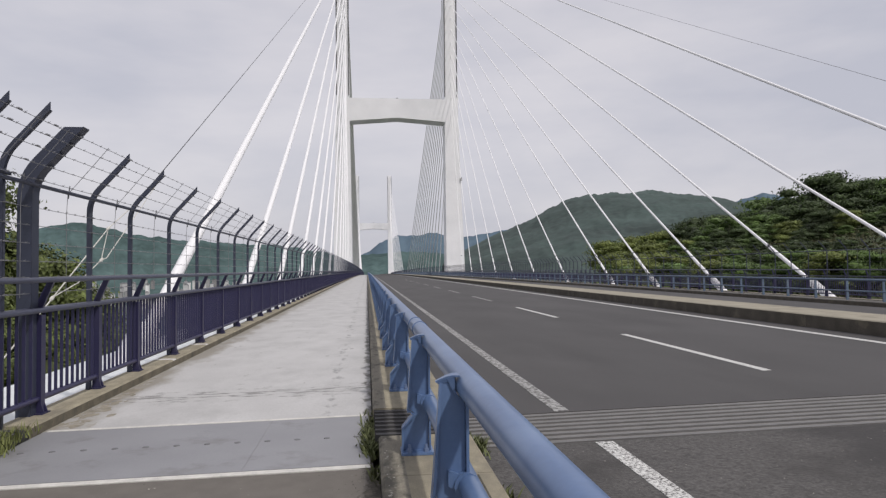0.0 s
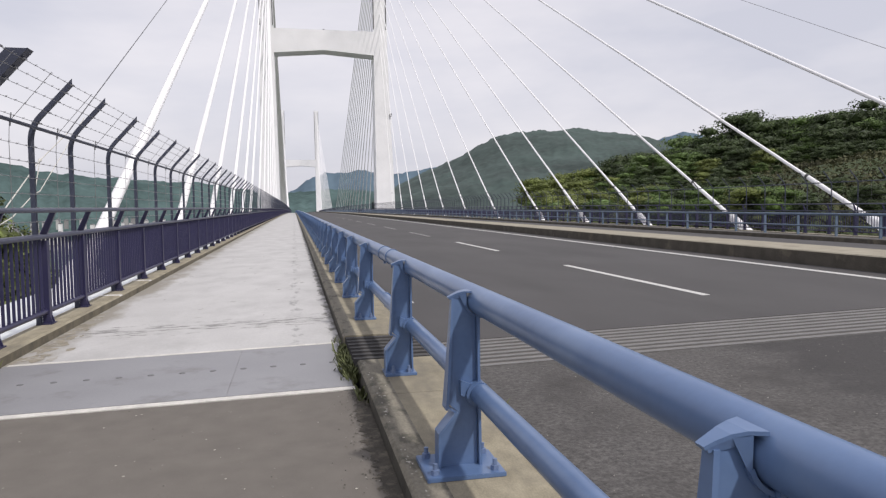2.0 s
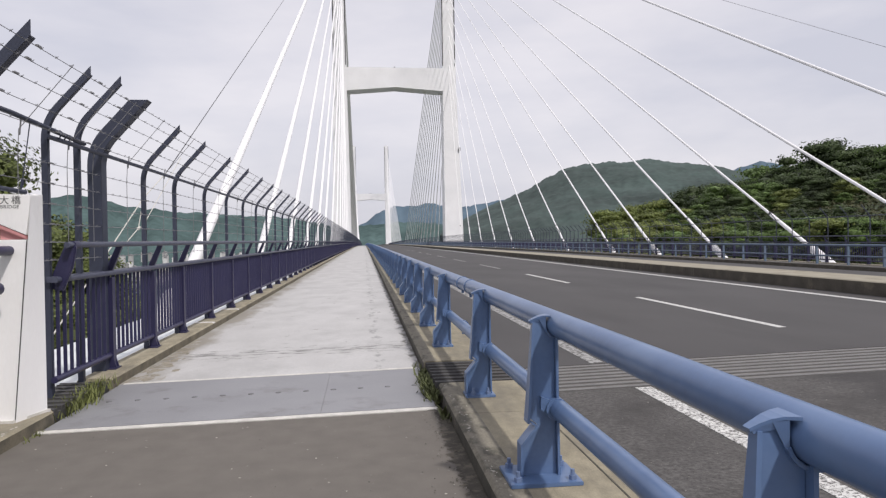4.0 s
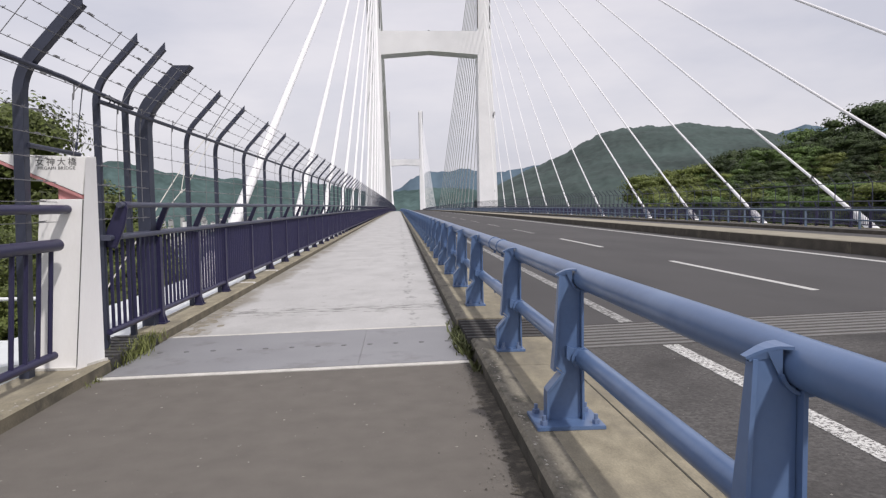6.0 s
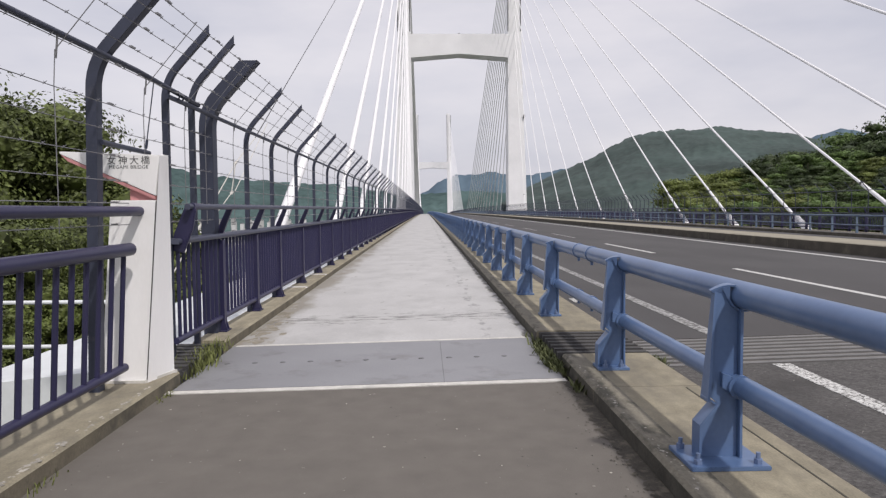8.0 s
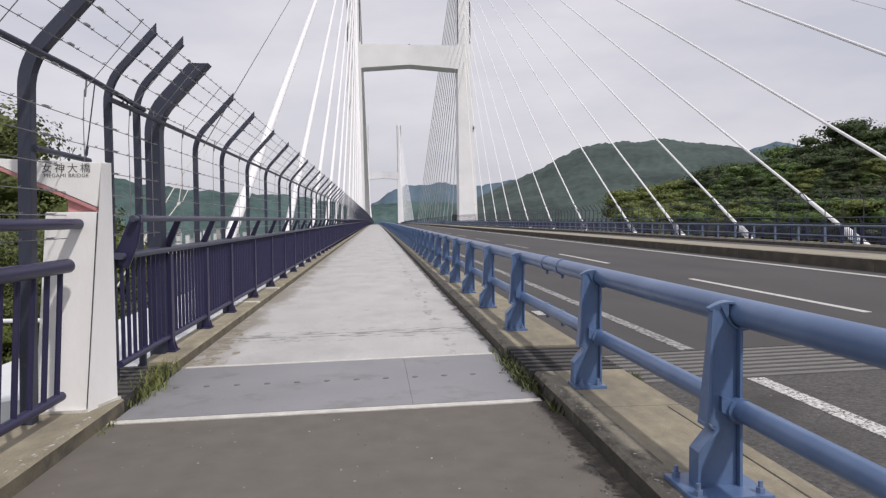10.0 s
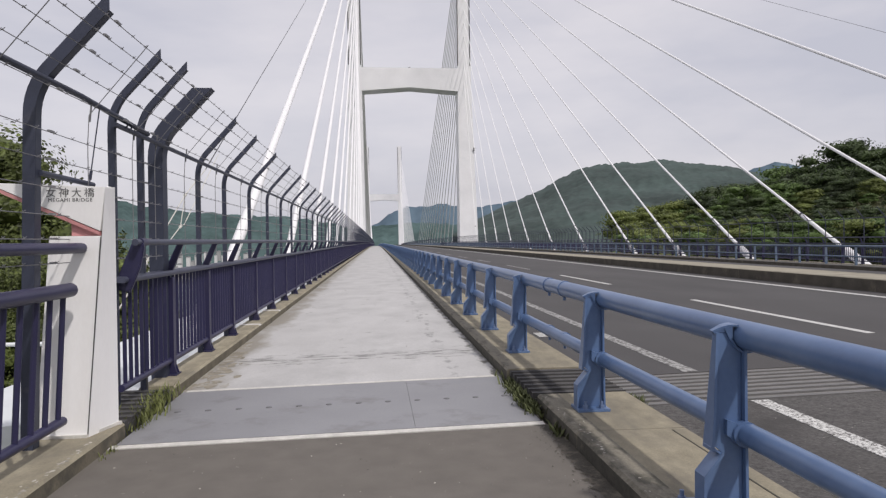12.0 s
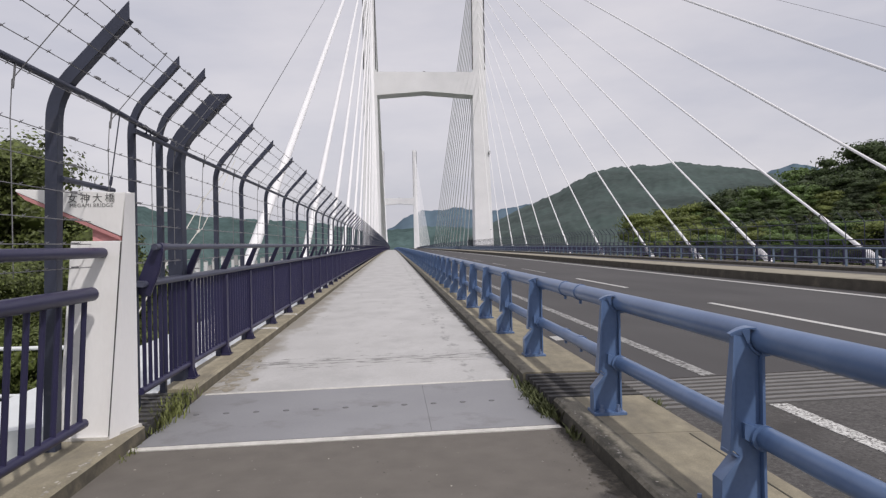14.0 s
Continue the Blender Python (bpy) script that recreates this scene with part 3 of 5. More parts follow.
near_ys = [-2.20 - 2.0 * i for i in range(1, 8)][::-1] + [-2.07, -0.08] + [2.60 + 2.0 * i for i in range(340)]
gr = guardrail(0.318, 0.110, near_ys, -16.5, END, False, "pale blue painted two-tube steel guardrail with cast posts", 190, 12)
for sy in (1.0, 1.55):
    for sz, rr in ((0.818, 0.073), (0.372, 0.058)):
        s = Soup()
        s.tube([(0.425, sy - 0.03, 0.110 + sz), (0.425, sy + 0.03, 0.110 + sz)], rr, 20)
        s.tube([(0.425, sy, 0.110 + sz - rr + 0.004), (0.425, sy, 0.110 + sz - rr - 0.03)], 0.014, 6)
        part("sleeve_band", s.mesh("sleeve_band", M_BLUE, smooth=True), gr, "blue band clamped round the tube joint")
guardrail(FAR_0 + 0.45, 0.085, [0.9 + 2.0 * i for i in range(-4, 340)], -16, END, True, "pale blue two-tube guardrail along the far walkway", 120, -99, SLIM_ME)


# ---- parapets ----
def parapet(x, foot, y0, y1, posts, out, label, near_pickets, near_posts):
    """Navy picket parapet: bottom rail, pickets, flat top rail, slanted brackets and a round handrail."""
    g = thing("parapet", label, "parapet", group="parapets")
    s = Soup(); s.tube(rail_path(x, foot + 0.15, y0, y1), 0.03, 10)
    part("bottom_rail", s.mesh("bottom_rail", M_NAVY, smooth=True), g)
    s = Soup(); sweep(s, [(x - 0.045, foot + 1.015), (x + 0.038, foot + 1.012), (x + 0.05, foot + 1.028), (x + 0.05, foot + 1.045), (x + 0.035, foot + 1.062), (x - 0.05, foot + 1.066)], y0, y1)
    part("top_rail", s.mesh("top_rail", M_RAILTOP), g, "slate blue flat top rail")
    s = Soup(); s.tube(rail_path(x + out * 0.13, foot + 1.345, y0, y1), 0.028, 10)
    part("handrail", s.mesh("handrail", M_RAILTOP, smooth=True), g, "slate blue round handrail")
    ps = Soup(); ps.box(-0.04, 0.04, -0.045, 0.045, 0.0, 0.99); ps.box(-0.075, 0.075, -0.09, 0.09, 0, 0.014); ps.prism([(-0.03, 0.014), (0.07, 0.014), (0.03, 0.13), (-0.03, 0.16)], -0.045, -0.03); ps.prism([(-0.03, 0.014), (0.07, 0.014), (0.03, 0.13), (-0.03, 0.16)], 0.03, 0.045)
    pm = ps.mesh("post", M_NAVY)
    bs = Soup(); bs.prism([(out * -0.05, 1.05), (out * 0.03, 1.05), (out * 0.145, 1.335), (out * 0.085, 1.34)], -0.018, 0.018)
    bm_ = bs.mesh("bracket", M_NAVY)
    rest = Soup()
    for y in posts:
        if y < near_posts:
            part("post", pm, g, at=(x, y, foot + grade(y)))
            part("bracket", bm_, g, at=(x, y, foot + grade(y)))
        else:
            rest.box(x - 0.03, x + 0.03, y - 0.04, y + 0.04, foot + grade(y), foot + 1.33 + grade(y))
    pk = Soup(); pk.box(-0.016, 0.016, -0.0045, 0.0045, 0.15, 1.02)
    pk = pk.mesh("picket", M_NAVY)
    y, n, step = y0 + 0.10, 0, 0.14
    while y < y1 - 0.05:
        if n < near_pickets:
            part("picket", pk, g, at=(x, y, foot + grade(y)))
        else:
            rest.box(x - 0.016, x + 0.016, y - 0.0045, y + 0.0045, foot + 0.15 + grade(y), foot + 1.0 + grade(y))
        n += 1
        y += step if y < 220 else 0.42
    tagged(part("picket_run", rest.mesh("picket_run", M_NAVY, fix=False), g), kind="stuff")
    return g


post_ys = [2.10, 3.62, 5.08] + [7.04 + 1.97 * i for i in range(0, 352)]
pa = parapet(-3.34, 0.045, 0.79, END, [y + 0.09 for y in post_ys], 1, "dark navy steel picket parapet with a slate handrail", 240, 150)
s = Soup(); s.prism([(-3.395, 1.00), (-3.285, 0.975), (-3.20, 1.18), (-3.165, 1.36), (-3.20, 1.425), (-3.26, 1.40), (-3.37, 1.14)], 0.875, 0.91)
s.tube([(-3.21, 0.89, 1.39), (-3.21, 1.02, 1.39)], 0.036, 12)
part("end_plate", s.mesh("end_plate", M_NAVY, bevel=0.008), pa, "slanted navy end plate")
parapet(FAR_FENCE, -0.08, -16, END, [0.6 + 1.5 * i for i in range(-11, 460)], -1, "dark navy steel picket parapet along the far walkway", 0, 60)

# railing before the bridge
ra = thing("approach_railing", "dark navy tubular railing on the low kerb", "railing", group="parapets")
tube_obj("handrail", rail_path(-3.28, 1.353, -14, -0.07), 0.036, M_NAVY, ra)
tube_obj("top_rail", rail_path(-3.30, 1.073, -14, -0.21), 0.048, M_NAVY, ra)
tube_obj("bottom_rail", rail_path(-3.36, 0.195, -14, -0.23), 0.032, M_NAVY, ra)
pk = Soup(); pk.tube([(0, 0, 0.195), (0.05, 0, 1.06)], 0.019, 8); pk = pk.mesh("picket", M_NAVY, smooth=True)
for i in range(70):
    y = -0.30 - 0.185 * i
    part("picket", pk, ra, at=(-3.36, y, grade(y)))
pk = Soup(); pk.box(-0.04, 0.04, -0.05, 0.05, 0.045, 1.34); pk.box(-0.09, 0.09, -0.1, 0.1, 0.045, 0.06); pk = pk.mesh("post", M_NAVY)
for i in range(6):
    y = -2.35 - 2.0 * i
    part("post", pk, ra, at=(-3.42, y, grade(y)))


# ---- climb fences ----
def bent(x, s, tip=0.46, foot=-0.22, top=2.16, lean=0.0):
    """Path of a fence post that bends over the walkway; s: +1 bends to +x."""
    p = [(x - s * lean, foot), (x - s * lean * 0.4, 1.2), (x, top)]
    for k in range(1, 7):
        a = radians(42) * k / 6
        p.append((x + s * 0.42 * (1 - math.cos(a)), top + 0.42 * math.sin(a)))
    ex, ez = p[-1]
    L = (tip - abs(ex - x)) / math.sin(radians(42))
    p.append((ex + s * L * math.sin(radians(42)), ez + L * math.cos(radians(42))))
    return p


def angle_post(x, s, d, w, tip=0.46, top=2.16, lean=0.0):
    sp = Soup()
    path = bent(x, s, tip, top=top, lean=lean)
    sp.strip(path, d, 0.010, -w / 2, off=0.0 if s > 0 else -d)
    sp.strip(path, 0.010, w, 0.0, off=0.0 if s > 0 else -0.010)
    if s > 0:                                   # narrow tips are cut plumb, the broad one level
        (ex, ez), (bx, bz) = path[-1], path[-2]
        u = Vector((ex - bx, ez - bz)).normalized()
        k = d * u.x / u.y
        far = (ex + u.x * k, ez + u.y * k) if d > 0.1 else (ex, ez + d / u.x)
        sp.prism([(ex, ez), far, (ex - u.y * d, ez + u.x * d)], -w / 2 - 0.005, -w / 2 + 0.005)
        if d > 0.1:
            sp.strip([(ex, ez), far], 0.010, w, 0.0)
    return sp.mesh("post", M_POST)


def fence(x, s, z, posts, wide, y0, y1, label, near, wires_near):
    g = thing("climb_fence", label, "fence", group="climb fences")
    thin, big, mid = angle_post(x, s, 0.052 if s > 0 else 0.034, 0.048 if s > 0 else 0.030, 0.445), angle_post(x + s * 0.03, s, 0.14, 0.15, 0.40, 2.20), angle_post(x - s * 0.055, s, 0.078, 0.08, 0.47, 2.20, 0.06)
    short = angle_post(x, s, 0.052, 0.048, 0.38, 2.30)
    tall = angle_post(x, s, 0.052, 0.048, 0.41, 2.34)
    rest, clips = Soup(), []
    for y in posts:
        me = big if abs(y - wide[0]) < 0.01 else mid if abs(y - wide[1]) < 0.01 else short if s > 0 and 0.5 < y < 1 else tall if s > 0 and 1 < y < 2 else thin
        if y < near:
            po = part("post", me, g, at=(0, y, z + grade(y)))
            if s > 0 and -1 < y < 9:
                clips.append(po)
        else:
            p = [(a, b + grade(y) + z) for a, b in bent(x, s)]
            rest.strip(p, 0.06 * s, 0.05, y)
    if rest.v:
        tagged(part("post_run", rest.mesh("post_run", M_POST), g), kind="stuff")
    path = bent(x, s)
    tip, knee = Vector(path[-1]), Vector(path[5])
    spots = [tuple(knee.lerp(tip, k)) for k in (0.12, 0.36, 0.6, 0.8, 0.97)] + [(x + s * 0.015, zz) for zz in (2.10, 1.92, 1.74, 1.56, 1.40, 1.24)]
    cm = Soup(); cm.box(-0.010, 0.010, -0.034, 0.034, -0.006, 0.006)
    cm = cm.mesh("wire_clip", M_WIRE)
    for po in clips:
        for wx, wz in spots:
            part("wire_clip", cm, po, at=(wx + 0.004, 0, wz))
    for n, (wx, wz) in enumerate(spots):
        w = Soup()
        w.tube([(wx, y, wz + z + grade(y) - (0.006 if i % 2 else 0)) for i, y in enumerate(stations(y0, y1, 0.75 if y1 < 100 else 6))], wires_near[0], 3)
        for i in range(int((min(y1, 30) - y0) / 0.24) if wires_near[1] else 0):
            by = y0 + 0.24 * i + 0.03 * math.sin(i * 7.1 + n)
            bz = wz + z + grade(by)
            w.tube([(wx - 0.010, by - 0.006, bz - 0.010), (wx + 0.010, by + 0.006, bz + 0.010)], 0.0025, 3)
            w.tube([(wx + 0.010, by - 0.006, bz - 0.009), (wx - 0.010, by + 0.006, bz + 0.009)], 0.0025, 3)
        part("barbed_wire", w.mesh("barbed_wire", M_WIRE, fix=False), g, "thin galvanised barbed wire" if n == 0 else "")
    px, pz = path[4][0], path[4][1] + 0.11
    if s > 0:                                   # the approach pipe laps the bridge pipe from above
        tube_obj("pipe_rail", [(px + 0.03, y0, pz + z + 0.045), (px + 0.03, 0.1, pz + z + 0.045), (px + 0.03, 1.55, pz + z - 0.004)], 0.021, M_POST, g)
    tube_obj("pipe_rail", rail_path(px + s * 0.03, pz + z - 0.05, 0.72 if s > 0 else y0, y1), 0.021, M_POST, g)
    for a, b in zip(posts, posts[1:]):
        if y0 < a < 25:
            ym = (a + b) / 2
            w = Soup()
            w.tube([(q[0], ym, q[1] + z + grade(ym)) for q in ((x + s * 0.015, 1.2), (x + s * 0.015, 2.1), path[5], path[-1])], 0.0035, 4)
            w.tube([(px + s * 0.02, ym, pz + z + grade(ym) - 0.11), (px + s * 0.035, ym, pz + z + grade(ym) + 0.03)], 0.007, 6)
            part("wire_spacer", w.mesh("wire_spacer", M_WIRE), g)
    return g


left_posts = [-4.83, -3.33, -1.83, -0.33, 0.86, 1.55] + post_ys[0:460]
fl = fence(-3.375, 1, 0.02, left_posts, (2.10, -0.33), -6.0, END, "slate blue inward-bent fence posts strung with barbed wire", 190, (0.0035, True))
s = Soup(); s.tube([(-3.43, -0.33, 1.85), (-3.43, 0.53, 1.84)], 0.02, 8)
part("cross_pipe", s.mesh("cross_pipe", M_POST, smooth=True), fl)
s = Soup(); s.tube([(-3.33, 0.42, 2.41), (-3.42, 0.44, 1.85)], 0.005, 6); s.tube([(-3.405, 0.437, 1.94), (-3.417, 0.439, 1.87)], 0.012, 8)
part("tie_rod", s.mesh("tie_rod", M_POST), fl, "thin tie rod with a turnbuckle")
for cy in (0.92, 1.02):
    s = Soup(); s.tube([(-3.35, cy, 2.43), (-3.29, cy, 2.38), (-3.31, cy, 2.34)], 0.016, 6)
    part("pipe_clamp", s.mesh("pipe_clamp", M_POST), fl)
fence(FAR_FENCE + 0.08, -1, -0.10, [0.6 + 1.5 * i for i in range(-11, 460)], (99.6, 99.7), -16, END, "slate blue inward-bent fence posts along the far side", 60, (0.0017, False))


# ---- name monument ----
mo = thing("name_monument", "white painted bridge name monument with a pointed sign and red underside", "monument")
s = Soup()
CORNERS = [(0, 1, 2, 3), (4, 7, 6, 5), (0, 4, 5, 1), (1, 5, 6, 2), (2, 6, 7, 3), (3, 7, 4, 0)]
lo = [(-3.60, -0.10), (-3.252, -0.10), (-3.245, 0.10), (-3.60, 0.10)]
hi = [(-3.497, -0.066), (-3.156, -0.066), (-3.150, 0.10), (-3.497, 0.10)]
s.add([(a, b, 0.03) for a, b in lo] + [(a, b, 1.436) for a, b in hi], CORNERS)
part("pillar", s.mesh("pillar", M_MON, bevel=0.004), mo)
s = Soup()
lo = [(-3.248, -0.102), (-3.166, 0.24), (-3.42, 0.24), (-3.42, 0.104)]
hi = [(-3.119, -0.066), (-3.150, 0.20), (-3.172, 0.20), (-3.165, 0.104)]
for k in range(11):                             # the side twists gently as it rises
    q = k / 10
    s.v.extend([(a + (c - a) * q, b + (d - b) * q, 0.03 + ((1.775 if d < 0.1 else 1.795) - 0.03) * q) for (a, b), (c, d) in zip(lo, hi)])
    if k:
        s.f.extend([(4 * k - 4 + i, 4 * k - 4 + (i + 1) % 4, 4 * k + (i + 1) % 4, 4 * k + i) for i in range(4)])
s.f.extend([(3, 2, 1, 0), (40, 41, 42, 43)])
s.m = [0] * len(s.f)
part("slab", s.mesh("slab", M_MON, smooth=True), mo, "white canted side slab")
foot = [(-3.62, -0.12), (-3.258, -0.12), (-3.15, 0.26), (-3.62, 0.26)]
s = Soup(); s.add([(a, b, 0.04) for a, b in foot] + [(a, b, 0.065) for a, b in foot], CORNERS)
part("plinth", s.mesh("plinth", M_CONC_PALE), mo)
s = Soup()
face = [(-3.158, 1.470), (-3.862, 1.788), (-3.862, 1.806), (-3.119, 1.776)]
s.add([(a, -0.070, b) for a, b in face] + [(a, 0.10, b) for a, b in face], CORNERS)
part("sign", s.mesh("sign", M_MON, bevel=0.003), mo)
s = Soup(); s.tube([(-3.2505, -0.1015, 0.07), (-3.154, -0.0675, 1.43)], 0.0035, 5)
part("corner_seam", s.mesh("corner_seam", M_RING), mo, "dark sealed corner seam")
s = Soup()
s.prism([(-3.162, 1.438), (-3.36, 1.438), (-3.36, 1.54), (-3.162, 1.448)], -0.035, 0.098)
s.prism([(-3.162, 1.440), (-3.80, 1.730), (-3.855, 1.782), (-3.162, 1.466)], -0.068, 0.098)
part("underside", s.mesh("underside", M_RED), mo, "faded red painted underside")


def words(text, size, at, parent, mat, spacing=1.0):
    cu = bpy.data.curves.new("lettering", "FONT")
    cu.body, cu.size, cu.extrude, cu.align_x, cu.space_character = text, size, 0.0015, "LEFT", spacing
    ob = new("lettering", cu)
    dg = bpy.context.evaluated_depsgraph_get()
    me = bpy.data.meshes.new_from_object(ob.evaluated_get(dg))
    bpy.data.objects.remove(ob)
    me.materials.clear(); me.materials.append(mat)
    o = part("lettering", me, parent, "dark raised lettering")
    o.matrix_basis = pose(*at, 90, 0, 0)
    return o


words("女神大橋", 0.070, (-3.513, -0.0705, 1.712), mo, M_TEXT, 1.42)
words("MEGAMI BRIDGE", 0.036, (-3.498, -0.0705, 1.675), mo, M_TEXT, 1.13)


# white pipe rail of an inspection landing below the railing
mr_ = thing("landing_rail", "white painted pipe rail on a landing below the approach railing", "railing")
for z in (0.08, -0.55):
    tube_obj("pipe", [(-9.5, 4.5, z), (-5.35, 4.5, z)], 0.028, M_GIRDER, mr_)
for x in (-9.4, -7.4, -5.4):
    tube_obj("upright", [(x, 4.5, -1.6), (x, 4.5, 0.08)], 0.028, M_GIRDER, mr_)
s = Soup(); s.box(-9.8, -5.3, 3.4, 4.7, -1.85, -1.6)
tagged(new("inspection_landing", s.mesh("inspection_landing", M_WALLC, bevel=0.01)), "grey concrete inspection landing beside the abutment", "landing", kind="structure")
s = Soup(); s.box(-9.7, -5.4, 3.5, 4.6, -6, -1.85)
tagged(new("landing_pier", s.mesh("landing_pier", M_WALLC)), "grey concrete pier under the landing", "pier", kind="structure")


# ---- stay cables ----
def stay(foot, top, r, label, sleeve=True, ring=True, foot_r=0.23):
    """A stay with its thick foot sleeve, guide pipe, dark ring and a slight sag."""
    g = thing("stay_cable", label, "cable", group="stay cables")
    a, b = Vector(foot), Vector(top)
    d = (b - a).normalized()
    L = (b - a).length
    pts = [a.lerp(b, k / 12) - Vector((0, 0, 4 * 0.0007 * L * (k / 12) * (1 - k / 12))) for k in range(13)]
    s = Soup(); s.tube(pts, r, 10)
    part("strand", s.mesh("strand", M_CABLE, smooth=True), g)
    if sleeve:
        d0 = (pts[1] - pts[0]).normalized()
        s = Soup(); s.tube([a - d0 * 1.6, a + d0 * 1.55, a + d0 * 1.7], [foot_r, foot_r, foot_r * 0.66], 14)
        part("foot_sleeve", s.mesh("foot_sleeve", M_CABLE, smooth=True), g)
        s = Soup(); s.tube([a + d0 * 1.65, a + d0 * 5.9], [r * (1.35 if ring else 1.06)] * 2, 12)
        part("guide_pipe", s.mesh("guide_pipe", M_CABLE, smooth=True), g)
        if ring:
            for u, w in ((5.9, 1.5), (1.75, 1.7)):
                s = Soup(); s.tube([a + d0 * u, a + d0 * (u + 0.16)], r * w, 12)
                part("ring", s.mesh("ring", M_RING), g, "dark rubber ring")
    return g


T1, T2 = 200.0, 680.0
side_feet = [-1.6, 8.8, 19.2, 29.25, 40.3, 51.0, 61.7, 77.5, 93, 108.5, 124, 139.5, 155, 170.5]
for n, y in enumerate(side_feet):
    zt = 99.2 - 3.6 * n
    if n > 0:
        stay((CAB_R, y, grade(y) - 0.10), (25.0, T1, zt), 0.084, "white sheathed stay cable anchored outside the far parapet")
        stay((CAB_L + 0.02, y - 0.7, grade(y) - 0.52), (-5.9, T1, zt), 0.13, "white sheathed stay cable anchored outside the parapet", ring=False, foot_r=0.33)
for n in range(14):
    y = T1 + 30 + n * 14.8
    zt = 95.0 - 3.0 * (13 - n)
    stay((CAB_R, y, grade(y) - 0.2), (25.0, T1, zt), 0.12, "white sheathed main span stay cable", ring=False)
    stay((CAB_L, y, grade(y) - 0.2), (-5.9, T1, zt), 0.12, "white sheathed main span stay cable", ring=False)
    y = T2 - 30 - n * 14.8
    stay((CAB_R, y, grade(y) - 0.2), (22.5, T2, zt - 4), 0.12, "white sheathed stay cable of the far tower", sleeve=False)
    stay((CAB_L, y, grade(y) - 0.2), (-8.4, T2, zt - 4), 0.12, "white sheathed stay cable of the far tower", sleeve=False)
# tie rope that runs beside the cables
rp = thing("tie_rope", "thin white doubled rope tied from the deck edge to the cables", "rope")
s = Soup()
s.tube([(-4.65, 3.3, -0.08), (-4.65, 5.4, 1.01), (-4.65, 7.77, 2.25), (-4.65, 9.3, 2.86)], 0.010, 6)
s.tube([(-4.65, 5.6, 1.11), (-4.66, 6.5, 1.30), (-4.66, 7.47, 1.68), (-4.65, 7.77, 2.25)], 0.0085, 6)
s.tube([(-4.66, 7.47, 1.68), (-4.67, 7.75, 1.72), (-4.67, 9.25, 2.57), (-4.68, 10.6, 3.32)], 0.0085, 6)
for kn in ((-4.65, 7.77, 2.25), (-4.66, 7.48, 1.68), (-4.65, 5.55, 1.09)):
    s.tube([(kn[0], kn[1] - 0.06, kn[2] - 0.03), kn, (kn[0], kn[1] + 0.06, kn[2] + 0.03)], [0.014, 0.032, 0.014], 7)
part("rope", s.mesh("rope", M_ROPE), rp)
# Upper run of the line; its darkness against the sky is put into the colour.
s = Soup(); s.tube([(-4.65, 9.3, 2.86), (-6.6, 199.5, 94.5)], 0.011, 5)
part("stay_line", s.mesh("stay_line", M_RING), rp, "thin upper run of the line, coloured dark as its silhouette on the sky")
fw = thing("steel_line", "thin grey steel line from the far deck edge to the tower", "cable")
s = Soup(); s.tube([(24.5, 3.4, -0.4), (26.2, 199.5, 95.3)], 0.012, 5)
part("strand", s.mesh("strand", M_WIRE), fw)


# ---- towers ----
def tower(y, base, shift):
    """An H-shaped pylon of two tapered box legs and a cross beam with a shallow gable soffit."""
    g = thing("bridge_tower", "white painted steel bridge tower with two legs and a cross beam", "tower", (shift, y, base), "towers")

    def leg(name, rows):
        s = Soup()
        for x0, x1, dy, z in rows:
            s.v.extend([(x0, -dy, z), (x1, -dy, z), (x1, dy, z), (x0, dy, z)])
        for i in range(len(rows) - 1):
            for q in range(4):
                s.f.append((4 * i + q, 4 * i + (q + 1) % 4, 4 * i + 4 + (q + 1) % 4, 4 * i + 4 + q)); s.m.append(0)
        n = 4 * (len(rows) - 1)
        s.f += [(3, 2, 1, 0), (n, n + 1, n + 2, n + 3)]; s.m += [0, 0]
        return part(name, s.mesh(name, M_WHITE), g)
    leg("leg", [(-10.5, -3.9, 4.2, -60), (-9.6, -4.2, 3.2, -2), (-8.8, -4.85, 3.0, 44), (-8.7, -5.0, 2.9, 60), (-8.9, -5.35, 2.6, 97)])
    leg("leg", [(22.6, 29.8, 4.2, -60), (23.05, 28.5, 3.2, -2), (22.95, 26.9, 3.0, 44), (22.9, 26.7, 2.9, 60), (22.6, 26.4, 2.6, 97)])
    s = Soup(); s.prism([(-4.9, 43.6), (9.05, 44.7), (23.1, 43.6), (23.1, 50.3), (-4.9, 50.3)], -3.0, 3.0)
    part("cross_beam", s.mesh("cross_beam", M_WHITE), g)
    s = Soup(); s.prism([(-4.9, -6.5), (23.1, -6.5), (23.1, -3.2), (-4.9, -3.2)], -2.0, 2.0)
    part("lower_beam", s.mesh("lower_beam", M_WHITE), g)
    for x0 in (-8.55, -5.1, 22.98, 26.55):
        # Dark bar on the face stands in for the shade inside the recess.
        s = Soup(); s.box(x0 - 0.12, x0 + 0.12, -3.05, -2.75, 51, 96)
        part("groove_shade_bar", s.mesh("groove_shade_bar", M_RING), g, "dark vertical bar in place of the shade in a cable anchor slot")
    s = Soup(); s.tube([(9.05, 0, 50.3), (9.05, 0, 51.2)], 0.25, 8)
    part("beacon", s.mesh("beacon", M_RING), g, "small dark beacon on the cross beam")
    s = Soup(); s.box(27.35, 27.75, -3.6, -2.9, 26.2, 27.2); s.tube([(27.2, -3.2, 26.6), (27.4, -3.2, 26.6)], 0.08, 6)
    part("side_lamp", s.mesh("side_lamp", M_RING, bevel=0.03), g, "small dark lamp on the leg")
    return g


